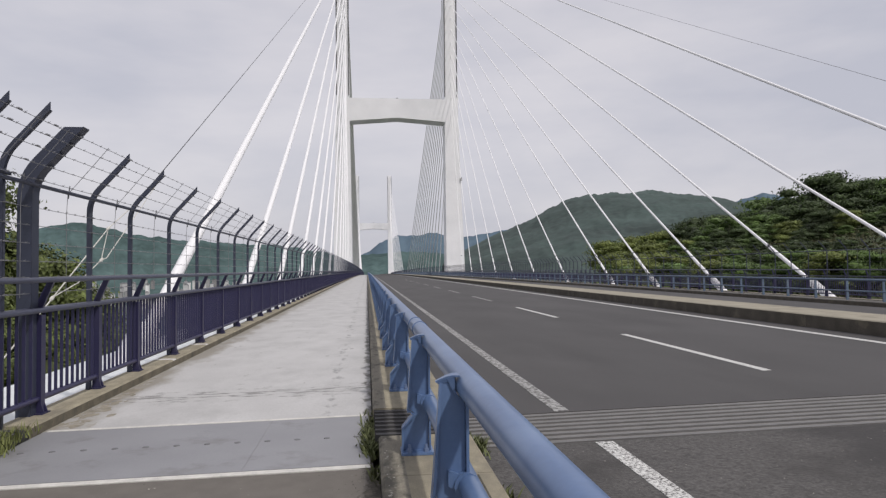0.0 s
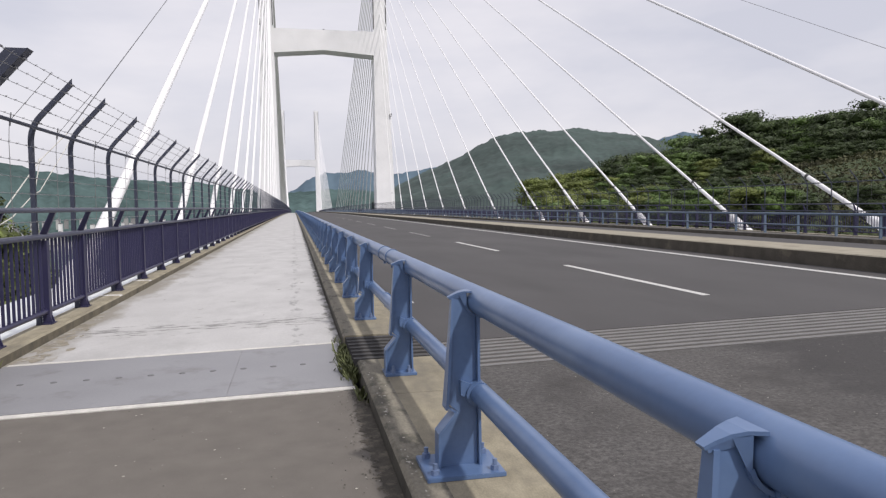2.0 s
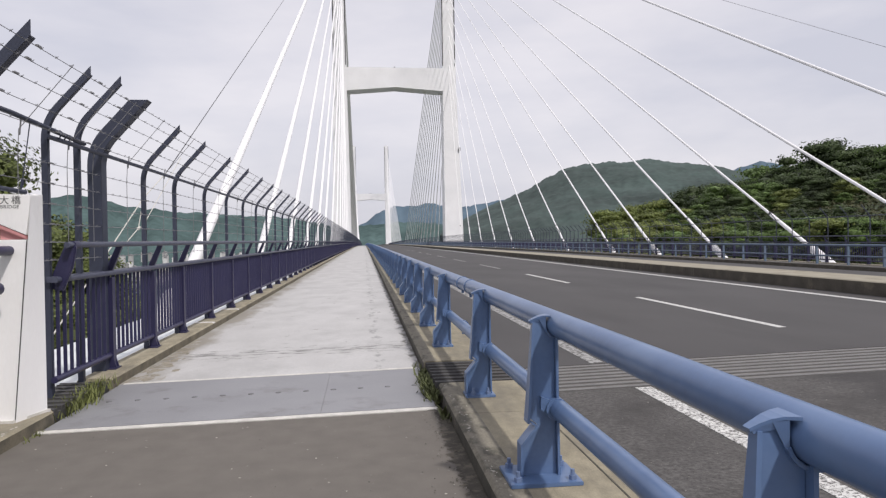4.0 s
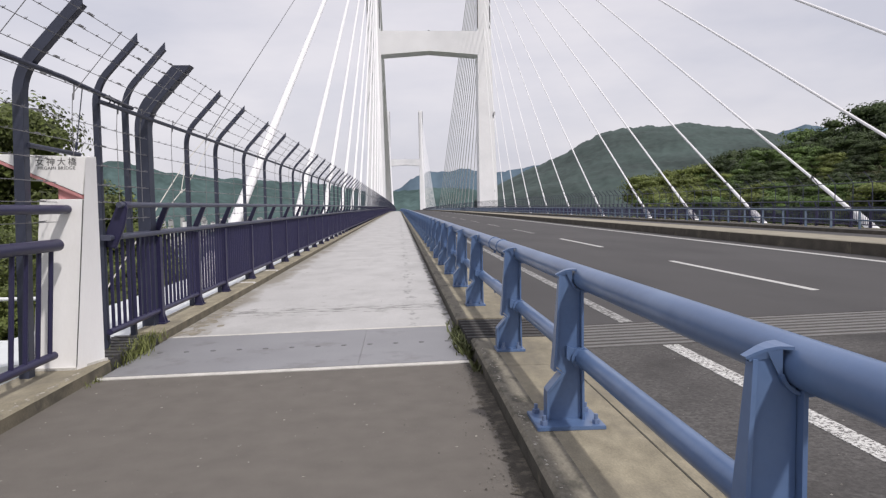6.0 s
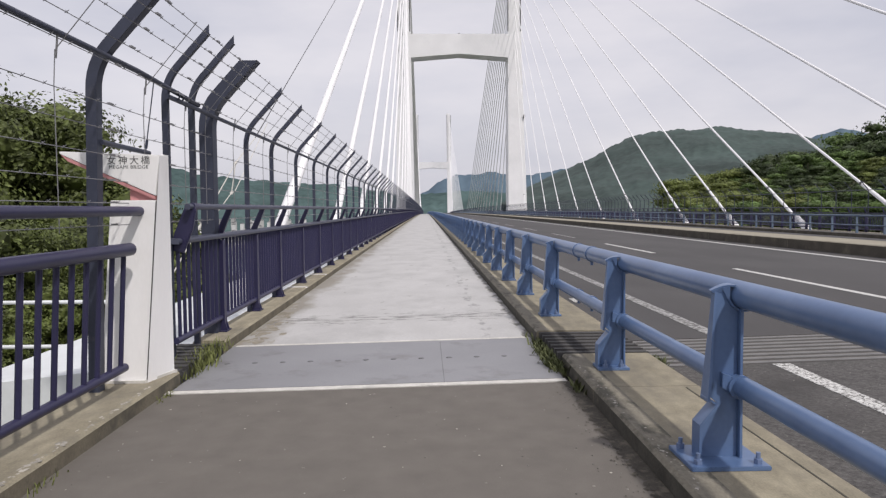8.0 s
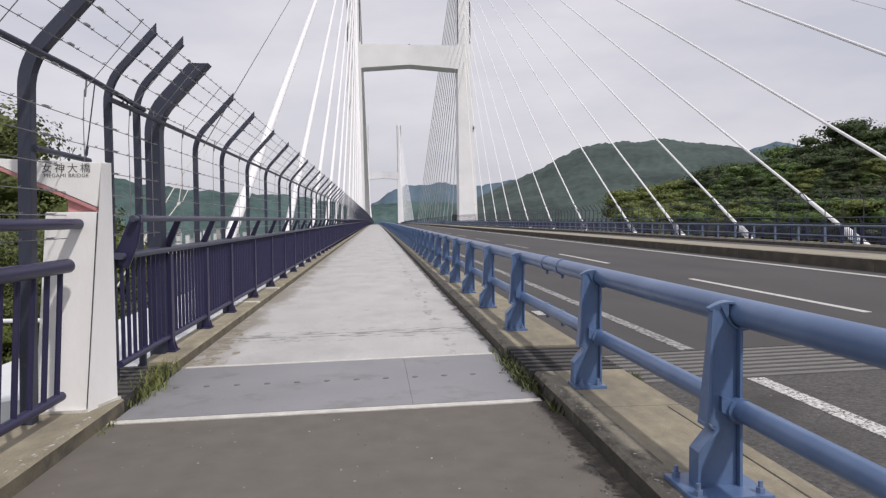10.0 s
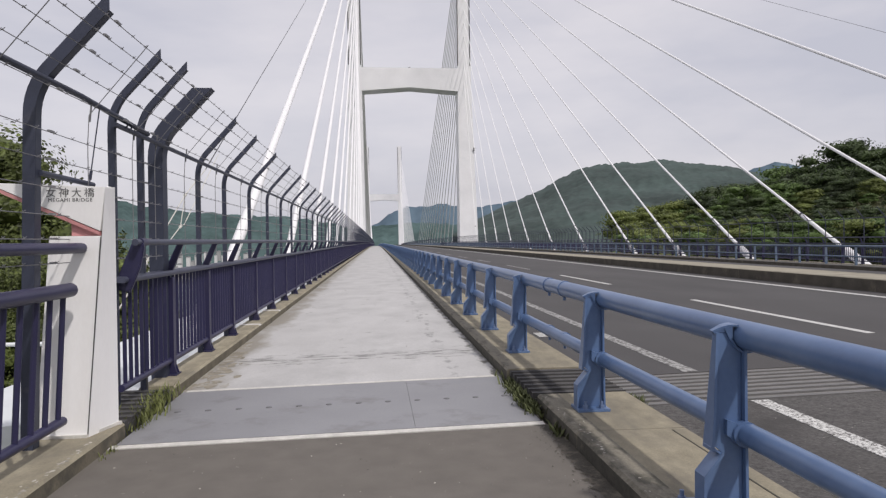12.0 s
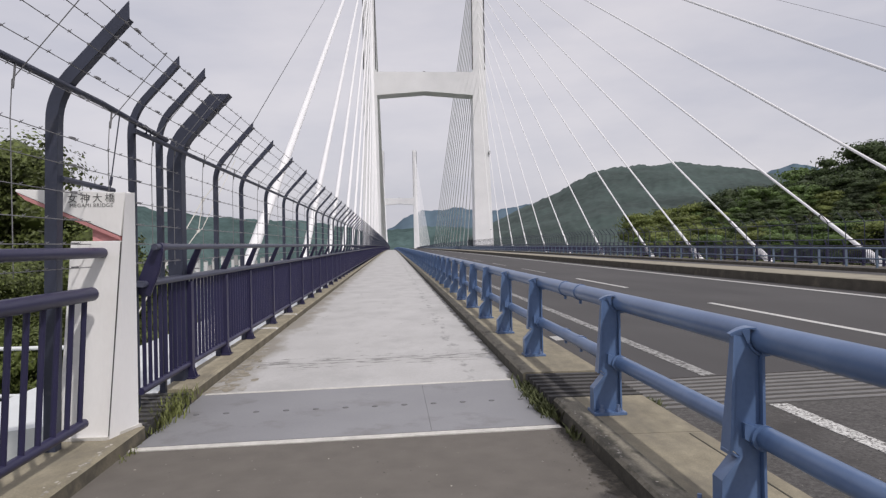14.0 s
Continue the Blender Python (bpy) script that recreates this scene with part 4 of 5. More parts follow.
tower(T1, 1.2, 0.0)
tower(T2, -2.95, -2.5)


# ---- land ----
HILL_AZ = [-180, -60, 6, 8, 10, 13.4, 15, 17, 19.7, 24, 27.6, 31, 36, 45, 60, 180]
HILL_EL = [0, 0, 0.0, 1.35, 2.4, 3.85, 4.75, 5.5, 5.85, 5.78, 5.2, 4.5, 3.6, 2.9, 2.0, 0]


def land(x, y):
    """Ground height: valley under the bridge, wooded bank to the right, round hill behind it."""
    r = math.hypot(x, y)
    az = math.degrees(math.atan2(x, y))
    z = -3.2 if y < 2 else float(np.interp(y, [2, 14, 60, 150, 400], [-3.2, -6, -24, -42, -48]))
    if y <= 2 and -4 < x < 24:
        z = -4.5
    side = min(1.0, max(0.0, (x - 27) / 34))
    keep = float(np.interp(y, [-60, 60, 160, 280], [1, 1, 0.85, 0]))
    bank = -3.0 + (9.0 + 0.02 * max(0, 60 - y)) * side * side * (3 - 2 * side)
    if x > 24:
        w = keep * min(1, (x - 24) / 6)
        z = z * (1 - w) + bank * w
    left = float(np.interp(x, [-60, -25, -10], [1, 1, 0])) * float(np.interp(y, [0, 50, 120], [1, 1, 0]))
    z = z * (1 - left) + -5.0 * left
    el = float(np.interp(az, HILL_AZ, HILL_EL))
    hill = math.tan(radians(el)) * 1100 * math.exp(-((r - 1130) / 330) ** 2)
    if hill > 1:
        z = max(z, -48 + (hill + 48) * min(1, max(0, (r - 350) / 350)))
    if 300 < r < 3000:
        z += 3.0 * noise.noise((x * 0.012, y * 0.012, 0)) + 2 * noise.noise((x * 0.03, y * 0.03, 3))
    else:
        z += 0.35 * noise.noise((x * 0.12, y * 0.12, 0))
    return z


azs = [-180 + 6 * i for i in range(20)] + [-60 + 0.75 * i for i in range(160)] + [60 + 6 * i for i in range(20)]
rads = [2.0 * 1.095 ** i for i in range(87)]
v = [(0, 0, -4.5)]
for r in rads:
    for a in azs:
        px, py = r * math.sin(radians(a)), r * math.cos(radians(a))
        v.append((px, py, land(px, py)))
na = len(azs)
f = [(0, 1 + (k + 1) % na, 1 + k) for k in range(na)]
for i in range(len(rads) - 1):
    o = 1 + i * na
    f += [(o + k, o + (k + 1) % na, o + na + (k + 1) % na, o + na + k) for k in range(na)]
ground = tagged(new("ground", mesh_of("ground", v, f, M_GROUND, smooth=True)), "scrubby green valley floor and hillsides around the bridge", "ground", kind="structure")


def ridge(name, label, mat, R, pairs, depth, rough, seed):
    """A distant mountain chain: a long solid of crest, flank and back."""
    a0, a1 = pairs[0][0], pairs[-1][0]
    n = int((a1 - a0) / 0.25)
    rows = [(-depth, -0.3), (-0.55 * depth, 0.30), (-0.25 * depth, 0.68), (0, 1.0), (0.4 * depth, 0.55), (depth, -0.3)]
    v, f = [], []
    for i in range(n + 1):
        a = a0 + (a1 - a0) * i / n
        el = float(np.interp(a, [p[0] for p in pairs], [p[1] for p in pairs]))
        top = math.tan(radians(el)) * R + rough * (noise.noise((a * 1.7, seed, 0)) + 0.5 * noise.noise((a * 5.3, seed, 1)) + 0.3 * noise.noise((a * 14, seed, 2)))
        for q, (dr, h) in enumerate(rows):
            wob = 0.10 * noise.noise((a * 2.1, q * 1.3, seed)) if 0 < h < 1 else 0
            rr = R + dr
            v.append((rr * math.sin(radians(a)), rr * math.cos(radians(a)), -50 + (top + 50) * max(h + wob, 0) - (20 if h < 0 else 0)))
    m = len(rows)
    for i in range(n):
        for q in range(m - 1):
            f.append((i * m + q, (i + 1) * m + q, (i + 1) * m + q + 1, i * m + q + 1))
    tagged(new(name, mesh_of(name, v, f, mat, smooth=True)), label, "mountains", kind="structure")


ridge("backdrop_1", "wooded ridge across the harbour with green-blue haze put into its colour", M_BACK, 1900,
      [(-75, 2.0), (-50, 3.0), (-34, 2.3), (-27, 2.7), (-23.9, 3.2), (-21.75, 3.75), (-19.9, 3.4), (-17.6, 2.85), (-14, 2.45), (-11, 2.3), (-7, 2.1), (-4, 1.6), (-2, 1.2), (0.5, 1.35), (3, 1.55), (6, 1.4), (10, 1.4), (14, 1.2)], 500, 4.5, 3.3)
ridge("backdrop_2", "distant mountain range on the horizon tinted with blue haze", M_BACK2, 3400,
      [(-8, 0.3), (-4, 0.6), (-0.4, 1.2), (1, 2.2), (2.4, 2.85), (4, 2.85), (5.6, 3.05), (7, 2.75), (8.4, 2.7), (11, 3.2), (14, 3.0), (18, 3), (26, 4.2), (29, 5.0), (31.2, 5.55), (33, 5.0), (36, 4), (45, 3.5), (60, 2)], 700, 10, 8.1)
s = Soup(); s.box(-1500, 1500, 60, 2500, -47.5, -46.8)
tagged(new("water", s.mesh("water", M_WATER)), "still grey-green harbour water far below the deck", "water", kind="structure")

# woods on the round hill, one mass of crowns
rng = random.Random(5)
ico = bmesh.new(); bmesh.ops.create_icosphere(ico, subdivisions=1, radius=1.0)
ico_v = np.array([p.co[:] for p in ico.verts]); ico_f = [tuple(q.index for q in p.verts) for p in ico.faces]; ico.free()


v, f = [], []
haz, hr = [6.2 + 0.14 * i for i in range(290)], [560 + 13 * i for i in range(52)]
for r in hr:
    for a in haz:
        x, y = r * math.sin(radians(a)), r * math.cos(radians(a))
        lump = 2.6 * noise.noise((x * 0.035, y * 0.035, 7)) + 2.4 * noise.noise((x * 0.09, y * 0.09, 2)) + 1.6 * noise.noise((x * 0.21, y * 0.21, 4))
        v.append((x, y, land(x, y) + 4.5 + lump))
nh = len(haz)
f = [(i * nh + k, i * nh + k + 1, (i + 1) * nh + k + 1, (i + 1) * nh + k) for i in range(len(hr) - 1) for k in range(nh - 1)]
tagged(new("hill_woods", mesh_of("hill_woods", v, f, M_WOODS, smooth=True)), "dense woods covering the round hill, green tinted bluish for haze", "woods", kind="stuff")

# town on the far shore
tw, tr = Soup(), Soup()
for i in range(300):
    a, r = rng.uniform(-34, -2), rng.uniform(950, 1330)
    x, y = r * math.sin(radians(a)), r * math.cos(radians(a))
    w, d, h = rng.uniform(1.6, 4.2), rng.uniform(1.6, 4), rng.uniform(2, 5.5)
    z = -46 + max(0, (r - 1000)) * 0.09
    tw.box(x - w, x + w, y - d, y + d, z - 12, z + h)
    tr.prism([(x - w - 0.5, z + h), (x + w + 0.5, z + h), (x, z + h + 1.6)], y - d - 0.5, y + d + 0.5)
tagged(new("town_houses", tw.mesh("town_houses", M_TOWN, fix=False)), "pale houses of a town on the far shore", "houses", kind="stuff")
tagged(new("town_roofs", tr.mesh("town_roofs", M_ROOF, fix=False)), "dark roofs of the far shore town", "roofs", kind="stuff")


# ---- trees ----
def tree_meshes(seed, height, leaf, leaf_mat, spread, clumps=34, per=62):
    """A tapered trunk with limbs, and a crown of leaves gathered in uneven clumps."""
    rr = random.Random(seed)
    s = Soup()
    lean = (rr.uniform(-0.4, 0.4), rr.uniform(-0.4, 0.4))
    s.tube([(0, 0, -0.6), (lean[0] * 0.3, lean[1] * 0.3, height * 0.25), (lean[0], lean[1], height * 0.55), (lean[0] * 1.3, lean[1] * 1.3, height * 0.85)], [0.022 * height, 0.018 * height, 0.012 * height, 0.004 * height], 7)
    centres = []
    for i in range(clumps):
        a, u = rr.uniform(0, 2 * math.pi), rr.random()
        zz = height * (0.32 + 0.62 * u)
        ring = spread * height * math.sqrt(max(0.05, 1 - ((u - 0.35) / 0.72) ** 2)) * math.sqrt(rr.uniform(0.08, 1))
        c = Vector((ring * math.cos(a), ring * math.sin(a), zz))
        centres.append((c, height * (rr.uniform(0.08, 0.235) if leaf > 0.15 else rr.uniform(0.07, 0.165))))
        if i % 4 == 0:
            s.tube([(lean[0] * 0.6, lean[1] * 0.6, zz * 0.62), tuple(c * 0.5 + Vector((0, 0, zz * 0.42))), tuple(c)], [0.008 * height, 0.006 * height, 0.002 * height], 5)
    trunk = s.mesh("trunk", M_BARK, smooth=True)
    v, f = [], []
    for c, rad in centres:
        flat = 0.52 if leaf > 0.15 else 0.85     # bank trees spread in level pads
        core = [tuple(c + Vector((p[0], p[1], p[2] * flat)) * rad * (0.82 if leaf > 0.15 else 0.60)) for p in ico_v]
        o = len(v); v.extend(core); f.extend([(a + o, b + o, d + o) for a, b, d in ico_f])
        for k in range(per):
            d = Vector((rr.gauss(0, 1.1), rr.gauss(0, 1.1), rr.gauss(0.2, 0.7)))
            d.normalize()
            p = c + Vector((d.x * 1.2, d.y * 1.2, d.z * flat)) * rad * (rr.uniform(0.65, 1.36) if leaf > 0.15 else rr.uniform(0.5, 1.06))
            t = Vector((rr.gauss(0, 1), rr.gauss(0, 1), rr.gauss(0, 0.5))); t -= t.dot(d) * d * 0.7; t.normalize()
            q = d.cross(t); q.normalize()
            a, b = leaf * rr.uniform(0.6, 1.3), leaf * rr.uniform(0.4, 0.8)
            o = len(v)
            v.extend([tuple(p - t * a), tuple(p + q * b + d * b * 0.3), tuple(p + t * a), tuple(p - q * b + d * b * 0.3)])
            f.append((o, o + 1, o + 2, o + 3))
    crown = mesh_of("crown", v, f, leaf_mat)
    return trunk, crown


KINDS = [tree_meshes(1, 8.5, 0.20, M_LEAF_A, 0.42, 30, 140), tree_meshes(2, 9.5, 0.21, M_LEAF_A, 0.38, 32, 140), tree_meshes(3, 8.0, 0.19, M_LEAF_B, 0.44, 30, 140),
         tree_meshes(4, 7.0, 0.18, M_LEAF_B, 0.47, 30, 140), tree_meshes(5, 6.0, 0.17, M_LEAF_C, 0.48, 30, 140),
         tree_meshes(6, 9.0, 0.088, M_LEAF_D, 0.36, 70, 430), tree_meshes(7, 8.0, 0.080, M_LEAF_D, 0.40, 70, 430)]
LABELS = ["dark green broadleaf tree on the bank", "tall dark green broadleaf tree on the bank", "mid green broadleaf tree on the bank", "rounded mid green tree on the bank", "yellow-green young tree at the edge of the wood", "", ""]


def plant(kind, x, y, scale, turn, label="", sink=0.0):
    t = thing("tree", label or LABELS[kind], "tree", group="trees")
    t.matrix_basis = Matrix.Translation((x, y, land(x, y) - sink)) @ Euler((0, 0, turn)).to_matrix().to_4x4() @ Matrix.Diagonal((scale, scale, scale, 1))
    part("trunk", KINDS[kind][0], t); part("crown", KINDS[kind][1], t)
    return t


TREE_AZ = [15, 17.9, 20.6, 22.6, 25.5, 27.5, 29.5, 31.5, 32.7, 34.5, 36.6, 39, 41.3, 43.8, 46, 50]
TREE_EL = [0.6, 1.9, 2.3, 2.95, 3.1, 4.6, 4.75, 5.25, 5.75, 6.3, 6.55, 6.0, 6.7, 7.0, 6.6, 6.8]
for dist, n, share in ((1.0, 38, 0.97), (0.9, 32, 0.80), (0.8, 30, 0.62), (0.7, 26, 0.46), (0.6, 24, 0.30), (0.5, 22, 0.17)):
    for i in range(n):
        a = 17.2 + (50 - 17.2) * (i + rng.uniform(-0.35, 0.35)) / n
        D = float(np.interp(a, [17, 24, 30, 40, 50], [190, 165, 140, 118, 105])) * dist * rng.uniform(0.95, 1.05)
        x, y = D * math.sin(radians(a)) - 0.5, D * math.cos(radians(a)) - 5.3
        if x < 30 or a < 19.2:
            continue
        want = math.tan(radians(float(np.interp(a, TREE_AZ, TREE_EL)) * share)) * D + 1.4 - land(x, y)
        if want < 1.5 or (share < 0.35 and a > 33 and rng.random() < 0.35):
            continue
        kind = rng.choice((0, 1, 2, 0, 3, 1) if share > 0.7 else (0, 1, 2, 3, 3, 2, 0, 4) if a < 39 else (0, 1, 1, 0, 2)) if a > 26 else rng.choice((4, 3, 4, 4))
        full = (8.5, 9.5, 8.0, 7.0, 6.0)[kind]
        plant(kind, x, y, min(2.2, want / (full * 0.97)) * rng.uniform(0.78, 1.04), rng.uniform(0, 6.28))
for a, D, top, kind in ((-36.2, 36, 7.6, 5), (-39, 40, 9.0, 6), (-44, 40, 11, 5), (-31.2, 38, 6.4, 6), (-28.0, 40, 4.4, 5), (-24.6, 38, 2.3, 6), (-21.8, 44, 0.5, 5), (-28, 34, 1.2, 6), (-32, 28, 1.2, 5), (-38, 26, 2.5, 6), (-43, 22, 1.0, 5), (-36, 20, -0.6, 6), (-27, 26, -0.8, 5), (-24.5, 30, -0.3, 6), (-22.5, 34, -0.5, 5), (-20.5, 40, -0.7, 6)):
    x, y = D * math.sin(radians(a)) - 0.6, D * math.cos(radians(a)) - 5.5
    full = (9.0, 8.0)[kind - 5]
    plant(kind, x, y, (top - land(x, y)) / full, rng.uniform(0, 6.28), "dense green tree growing below the approach railing")


M_SCRUB = material("scrub", (0.062, 0.064, 0.028), 0.8, var=0.7, scale=0.2, fine=1.5, bump=0, random_tint=0.22, island=True)
v, f = [], []
rs = random.Random(31)
for i in range(6500):
    a, D = rs.uniform(19, 52), rs.uniform(34, 125)
    x, y = D * math.sin(radians(a)), D * math.cos(radians(a)) - 5.3
    if x < 26.5:
        continue
    z, big = land(x, y), 0.35 + 0.9 * max(0, noise.noise((x * 0.2, y * 0.2, 9)) + 0.25)
    for k in range(6):
        px, py, pz = x + rs.gauss(0, 0.35), y + rs.gauss(0, 0.35), z + rs.uniform(0, big)
        t = Vector((rs.gauss(0, 1), rs.gauss(0, 1), rs.gauss(0.4, 0.7))).normalized() * rs.uniform(0.12, 0.34)
        q = Vector((rs.gauss(0, 1), rs.gauss(0, 1), rs.gauss(0, 1))).normalized() * rs.uniform(0.06, 0.2)
        p, o = Vector((px, py, pz)), len(v)
        v.extend([tuple(p - t), tuple(p + q), tuple(p + t), tuple(p - q)])
        f.append((o, o + 1, o + 2, o + 3))
tagged(new("bank_scrub", mesh_of("bank_scrub", v, f, M_SCRUB)), "rough yellow-green scrub covering the bank beside the bridge", "scrub", kind="stuff")


# ---- grass and weeds in the joints ----
def tuft(name, label, mat, spots, seed, lean, wide, tall):
    rr = random.Random(seed)
    v, f = [], []
    for x, y, z, n, spread in spots:
        for k in range(n):
            bx, by = x + rr.gauss(0, spread[0]), y + rr.gauss(0, spread[1])
            a, h = rr.uniform(0, 6.28), tall * rr.uniform(0.4, 1.2)
            w = wide * rr.uniform(0.6, 1.3)
            dx, dy = math.cos(a) * h * lean * rr.uniform(0.3, 1), math.sin(a) * h * lean * rr.uniform(0.3, 1)
            px, py = -math.sin(a) * w, math.cos(a) * w
            o = len(v)
            v += [(bx - px, by - py, z), (bx + px, by + py, z), (bx + dx * 0.45 + px * 0.8, by + dy * 0.45 + py * 0.8, z + h * 0.6), (bx + dx * 0.45 - px * 0.8, by + dy * 0.45 - py * 0.8, z + h * 0.6), (bx + dx, by + dy, z + h)]
            f += [(o, o + 1, o + 2, o + 3), (o + 3, o + 2, o + 4)]
    tagged(new(name, mesh_of(name, v, f, mat)), label, "plants", kind="stuff")


tuft("grass_tuft", "long green grass growing from the kerb joint", M_GRASS, [(-3.15, 0.85, -0.05, 230, (0.05, 0.20)), (-3.18, 1.25, -0.02, 220, (0.05, 0.18)), (-3.11, 0.5, -0.07, 12, (0.02, 0.08))], 3, 0.85, 0.005, 0.118)
tuft("weed_patch", "low green weeds growing in the walkway gutter by the kerb", M_WEED, [(-0.01, 0.95, 0.0, 520, (0.04, 0.26)), (-0.02, 0.45, -0.01, 240, (0.035, 0.12)), (0.86, 0.45, -0.02, 170, (0.03, 0.12)), (0.84, -0.85, -0.02, 40, (0.02, 0.08)), (0.01, -0.35, 0.0, 26, (0.02, 0.12))], 4, 1.2, 0.009, 0.085)
tuft("kerb_weeds", "sparse dry weeds along the low kerb", M_GRASS, [(-3.10, -0.15, -0.07, 30, (0.02, 0.1)), (-3.10, -1.9, -0.07, 40, (0.02, 0.15))], 7, 0.8, 0.004, 0.05)

# pebbles and grit along the gutter and on the near asphalt
gv, gf = [], []
rr = random.Random(11)
for i in range(1100):
    u = rr.random()
    if u < 0.22:
        x, y = -abs(rr.gauss(0.02, 0.10)), rr.uniform(-5.5, -0.1)
    elif u < 0.84:
        x, y = rr.uniform(0.85, 6.0), rr.uniform(-4.0, 0.4)
    else:
        x, y = rr.uniform(-3.1, -0.1), rr.uniform(-5.0, -0.1)
    sz = rr.uniform(0.0025, 0.0075)
    o = len(gv)
    gv += [(x + p[0] * sz, y + p[1] * sz, cross(x) + grade(y) + p[2] * sz * 0.7) for p in ((1, 0, 0), (0, 1, 0), (-1, 0, 0), (0, -1, 0), (0, 0, 1))]
    gf += [(o, o + 1, o + 4), (o + 1, o + 2, o + 4), (o + 2, o + 3, o + 4), (o + 3, o, o + 4)]
M_GRIT = material("grit", (0.20, 0.19, 0.175), 0.9, var=0.2, bump=0, random_tint=0.6, island=True)
tagged(new("loose_grit", mesh_of("loose_grit", gv, gf, M_GRIT)), "loose pale grit on the asphalt and in the gutter", "grit", kind="stuff")


# dirt, stains and cracks on the walkway
def blotch(v, f, cx, cy, rx, ry, seed, lift, n=26):
    """An irregular flat patch on the walkway."""
    o = len(v)
    v.append((cx, cy, cross(cx) + grade(cy) + lift))
    for k in range(n):
        a = 2 * math.pi * k / n
        q = 1 + 0.42 * noise.noise((math.cos(a) * 1.6, math.sin(a) * 1.6, seed)) + 0.25 * noise.noise((math.cos(a) * 5, math.sin(a) * 5, seed))
        x, y = min(PATH_R - 0.03, max(PATH_L + 0.01, cx + rx * q * math.cos(a))), cy + ry * q * math.sin(a)
        v.append((x, y, cross(x) + grade(y) + lift))
    f += [(o, o + 1 + k, o + 1 + (k + 1) % n) for k in range(n)]


M_DIRT = material("gutter_dirt", (0.072, 0.065, 0.054), 0.95, var=0.4, scale=12, fine=90, bump=0.8, bump_dist=0.006, stain=(0.14, 0.125, 0.10), stain_scale=9, stain_at=(0.5, 0.6))
M_CRACK = material("crack_stain", (0.35, 0.347, 0.337), 0.9, var=0.35, scale=14, fine=60, bump=0.3)
rr = random.Random(21)
v, f = [], []
edge_n = 700
for k in range(edge_n + 1):
    y = -8 + 8.35 * k / edge_n
    w = 0.075 + 0.02 * noise.noise((y * 1.3, 0, 0)) + 0.05 * noise.noise((y * 14, 1, 0)) + 0.03 * noise.noise((y * 31, 2, 0))
    e = PATH_R + (0.039 if y < -0.06 else -0.007)
    v += [(e, y, grade(y) + 0.003), (e - max(0.012, w * 1.3), y, cross(PATH_R - w) + grade(y) + 0.0025)]
f += [(2 * k, 2 * k + 1, 2 * k + 3, 2 * k + 2) for k in range(edge_n)]
for i in range(3200):
    x, y = 0.03 - rr.expovariate(1 / 0.04), rr.uniform(-7, -0.08)
    if x < -0.6:
        continue
    sz, a = rr.uniform(0.0015, 0.0075), rr.uniform(0, 6.28)
    o = len(v)
    v += [(x + sz * rr.uniform(0.5, 1.2) * math.cos(a + k * 1.257), y + sz * rr.uniform(0.7, 2.2) * math.sin(a + k * 1.257), cross(x) + grade(y) + 0.0026 + 0.00001 * (i % 40)) for k in range(5)]
    f.append((o, o + 1, o + 2, o + 3, o + 4))
tagged(new("gutter_dirt", mesh_of("gutter_dirt", v, f, M_DIRT)), "dark dirt and grit gathered along the kerb foot", "dirt", kind="stuff")
v, f = [], []
for i in range(22):
    blotch(v, f, rr.uniform(-2.45, -0.3), 3.35 + rr.gauss(0, 0.30) * (1 if i % 3 else 2.2), rr.uniform(0.012, 0.085), rr.uniform(0.008, 0.034), i * 2.3, 0.0012 + 0.00001 * i)
for i in range(26):
    blotch(v, f, rr.uniform(-2.8, -0.2), rr.uniform(2.6, 16), rr.uniform(0.01, 0.05), rr.uniform(0.02, 0.07), i * 1.7, 0.0018)
tagged(new("concrete_cracks", mesh_of("concrete_cracks", v, f, M_CRACK)), "dark flaked cracks in the walkway concrete", "cracks", kind="stuff")
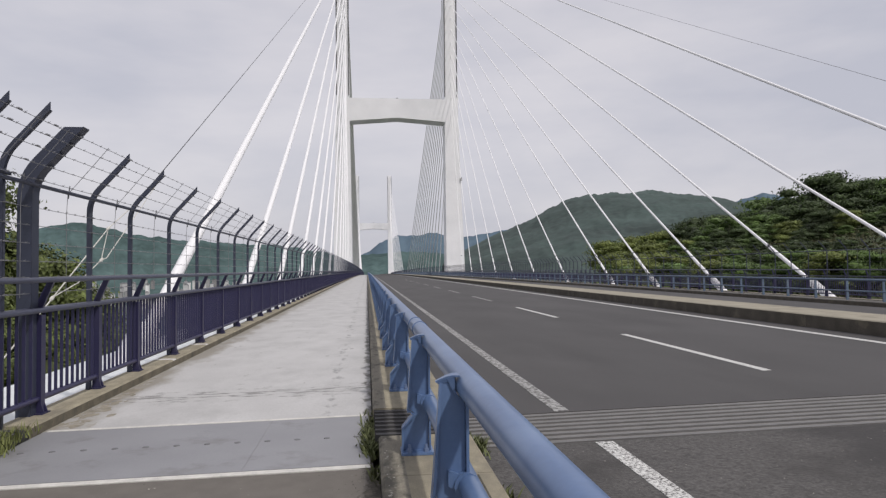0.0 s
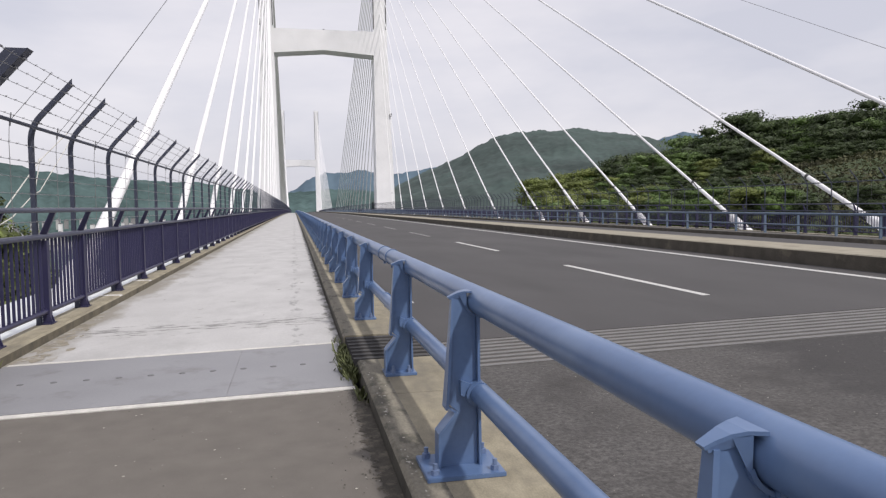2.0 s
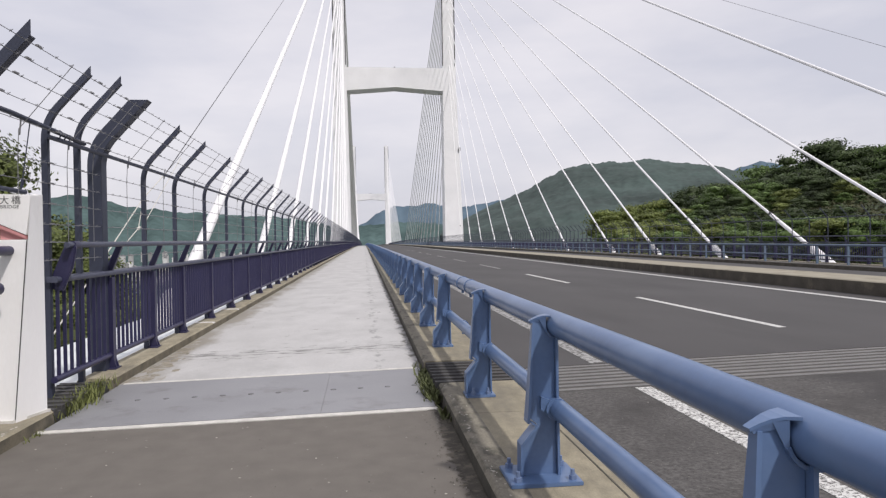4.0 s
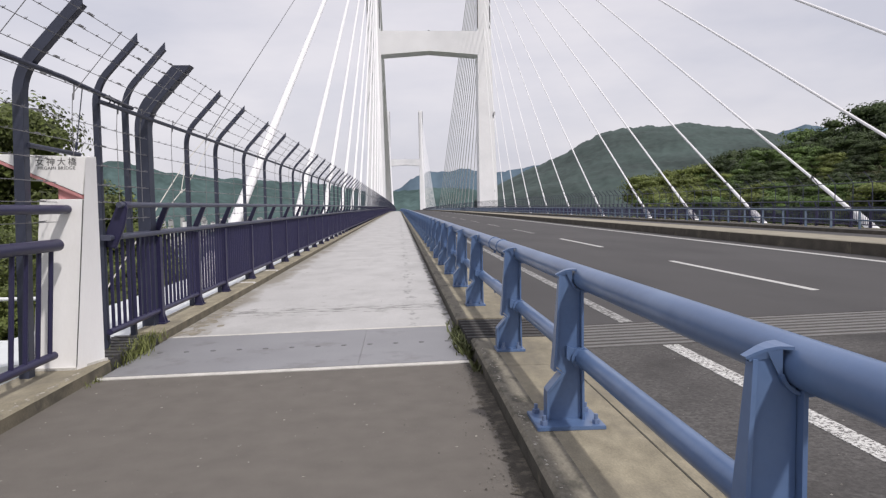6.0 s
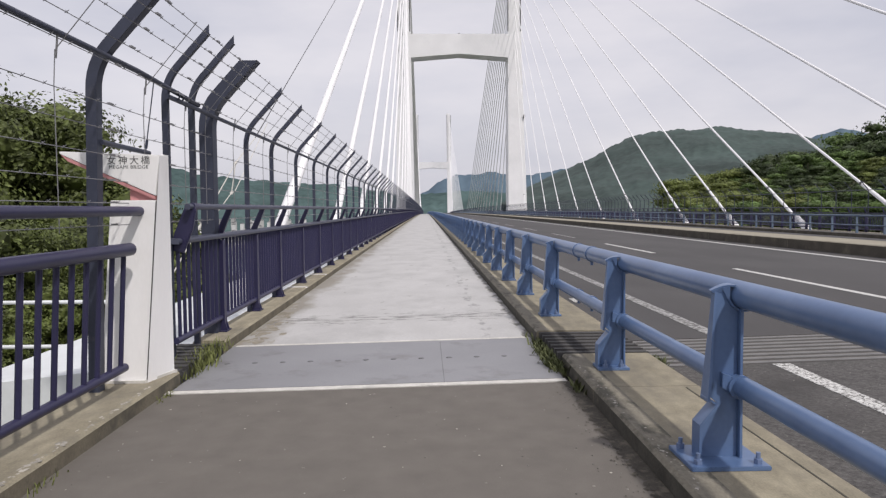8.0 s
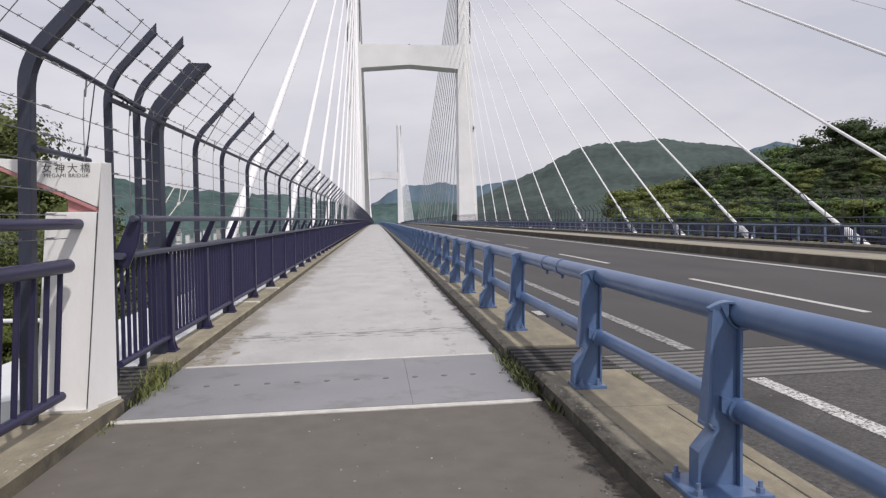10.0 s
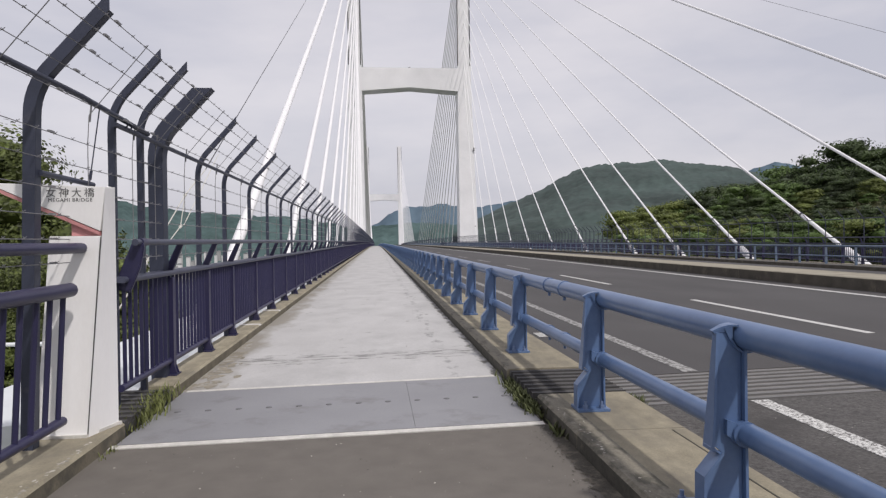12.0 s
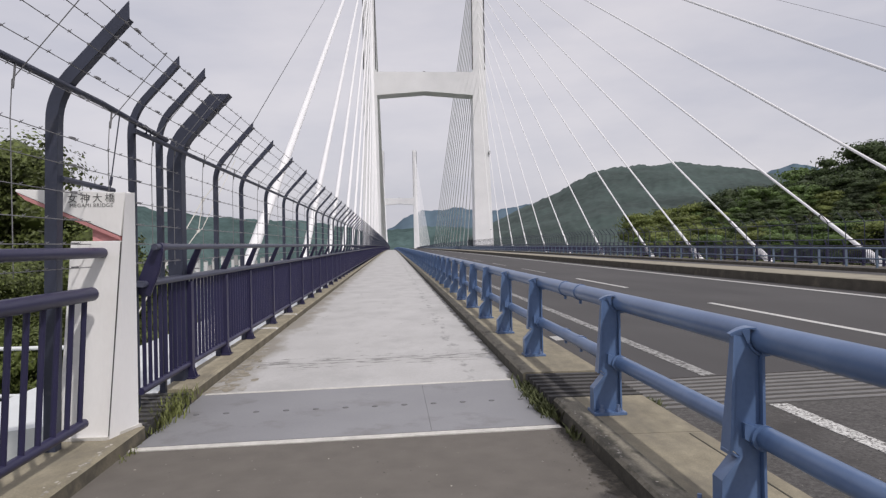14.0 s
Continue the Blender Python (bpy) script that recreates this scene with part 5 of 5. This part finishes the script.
M_SILT = material("dried_silt", (0.27, 0.245, 0.195), 0.95, var=0.3, scale=9, fine=70, bump=0.5, stain=(0.38, 0.365, 0.33), stain_scale=6, stain_at=(0.48, 0.6))
v, f = [], []
rr = random.Random(44)
for i in range(70):
    q = rr.random()
    blotch(v, f, PATH_L + 0.03 + min(0.4, abs(rr.gauss(0, 0.17))) * (1 - 0.6 * q), 2.0 + 3.2 * q, rr.uniform(0.012, 0.06), rr.uniform(0.03, 0.15), i * 3.1, 0.0024 + 0.00001 * i)
tagged(new("dried_silt", mesh_of("dried_silt", v, f, M_SILT)), "brown dried silt washed into the low corner of the walkway", "silt", kind="stuff")
v, f = [], []
rr = random.Random(57)


def chip(x, y, z, rx, ry, h):
    """A low broken flake with an uneven rim."""
    o, n = len(v), 7
    v.append((x, y, z + h))
    for k in range(n):
        a, q = 2 * math.pi * k / n, rr.uniform(0.6, 1.2)
        v.append((x + rx * q * math.cos(a), y + ry * q * math.sin(a), z))
    f.extend([(o, o + 1 + k, o + 1 + (k + 1) % n) for k in range(n)])


for i in range(150):
    cy = rr.uniform(-5.0, -0.2) if i % 3 else rr.gauss(-2.2, 0.5)
    cx = PATH_L - 0.022 - abs(rr.gauss(0, 0.025))
    chip(cx, cy, 0.0445 + grade(cy), rr.uniform(0.006, 0.022), rr.uniform(0.008, 0.035), 0.003)
for i in range(120):
    cy = rr.uniform(-6.5, 0.40)
    chip(0.075 + abs(rr.gauss(0, 0.03)), cy, 0.1095 + grade(cy), rr.uniform(0.004, 0.014), rr.uniform(0.006, 0.024), 0.002)
for i in range(85):
    cx, cy = rr.uniform(-3.05, -0.12), rr.uniform(-5.0, -0.15)
    chip(cx, cy, cross(cx) + grade(cy), rr.uniform(0.003, 0.011), rr.uniform(0.003, 0.012), 0.0018)
M_CHIP = material("pale_flakes", (0.36, 0.34, 0.30), 0.9, var=0.2, scale=30, fine=120, bump=0, random_tint=0.35, island=True)
tagged(new("pale_flakes", mesh_of("pale_flakes", v, f, M_CHIP)), "pale broken flakes along the kerb edges and on the asphalt", "flakes", kind="stuff")
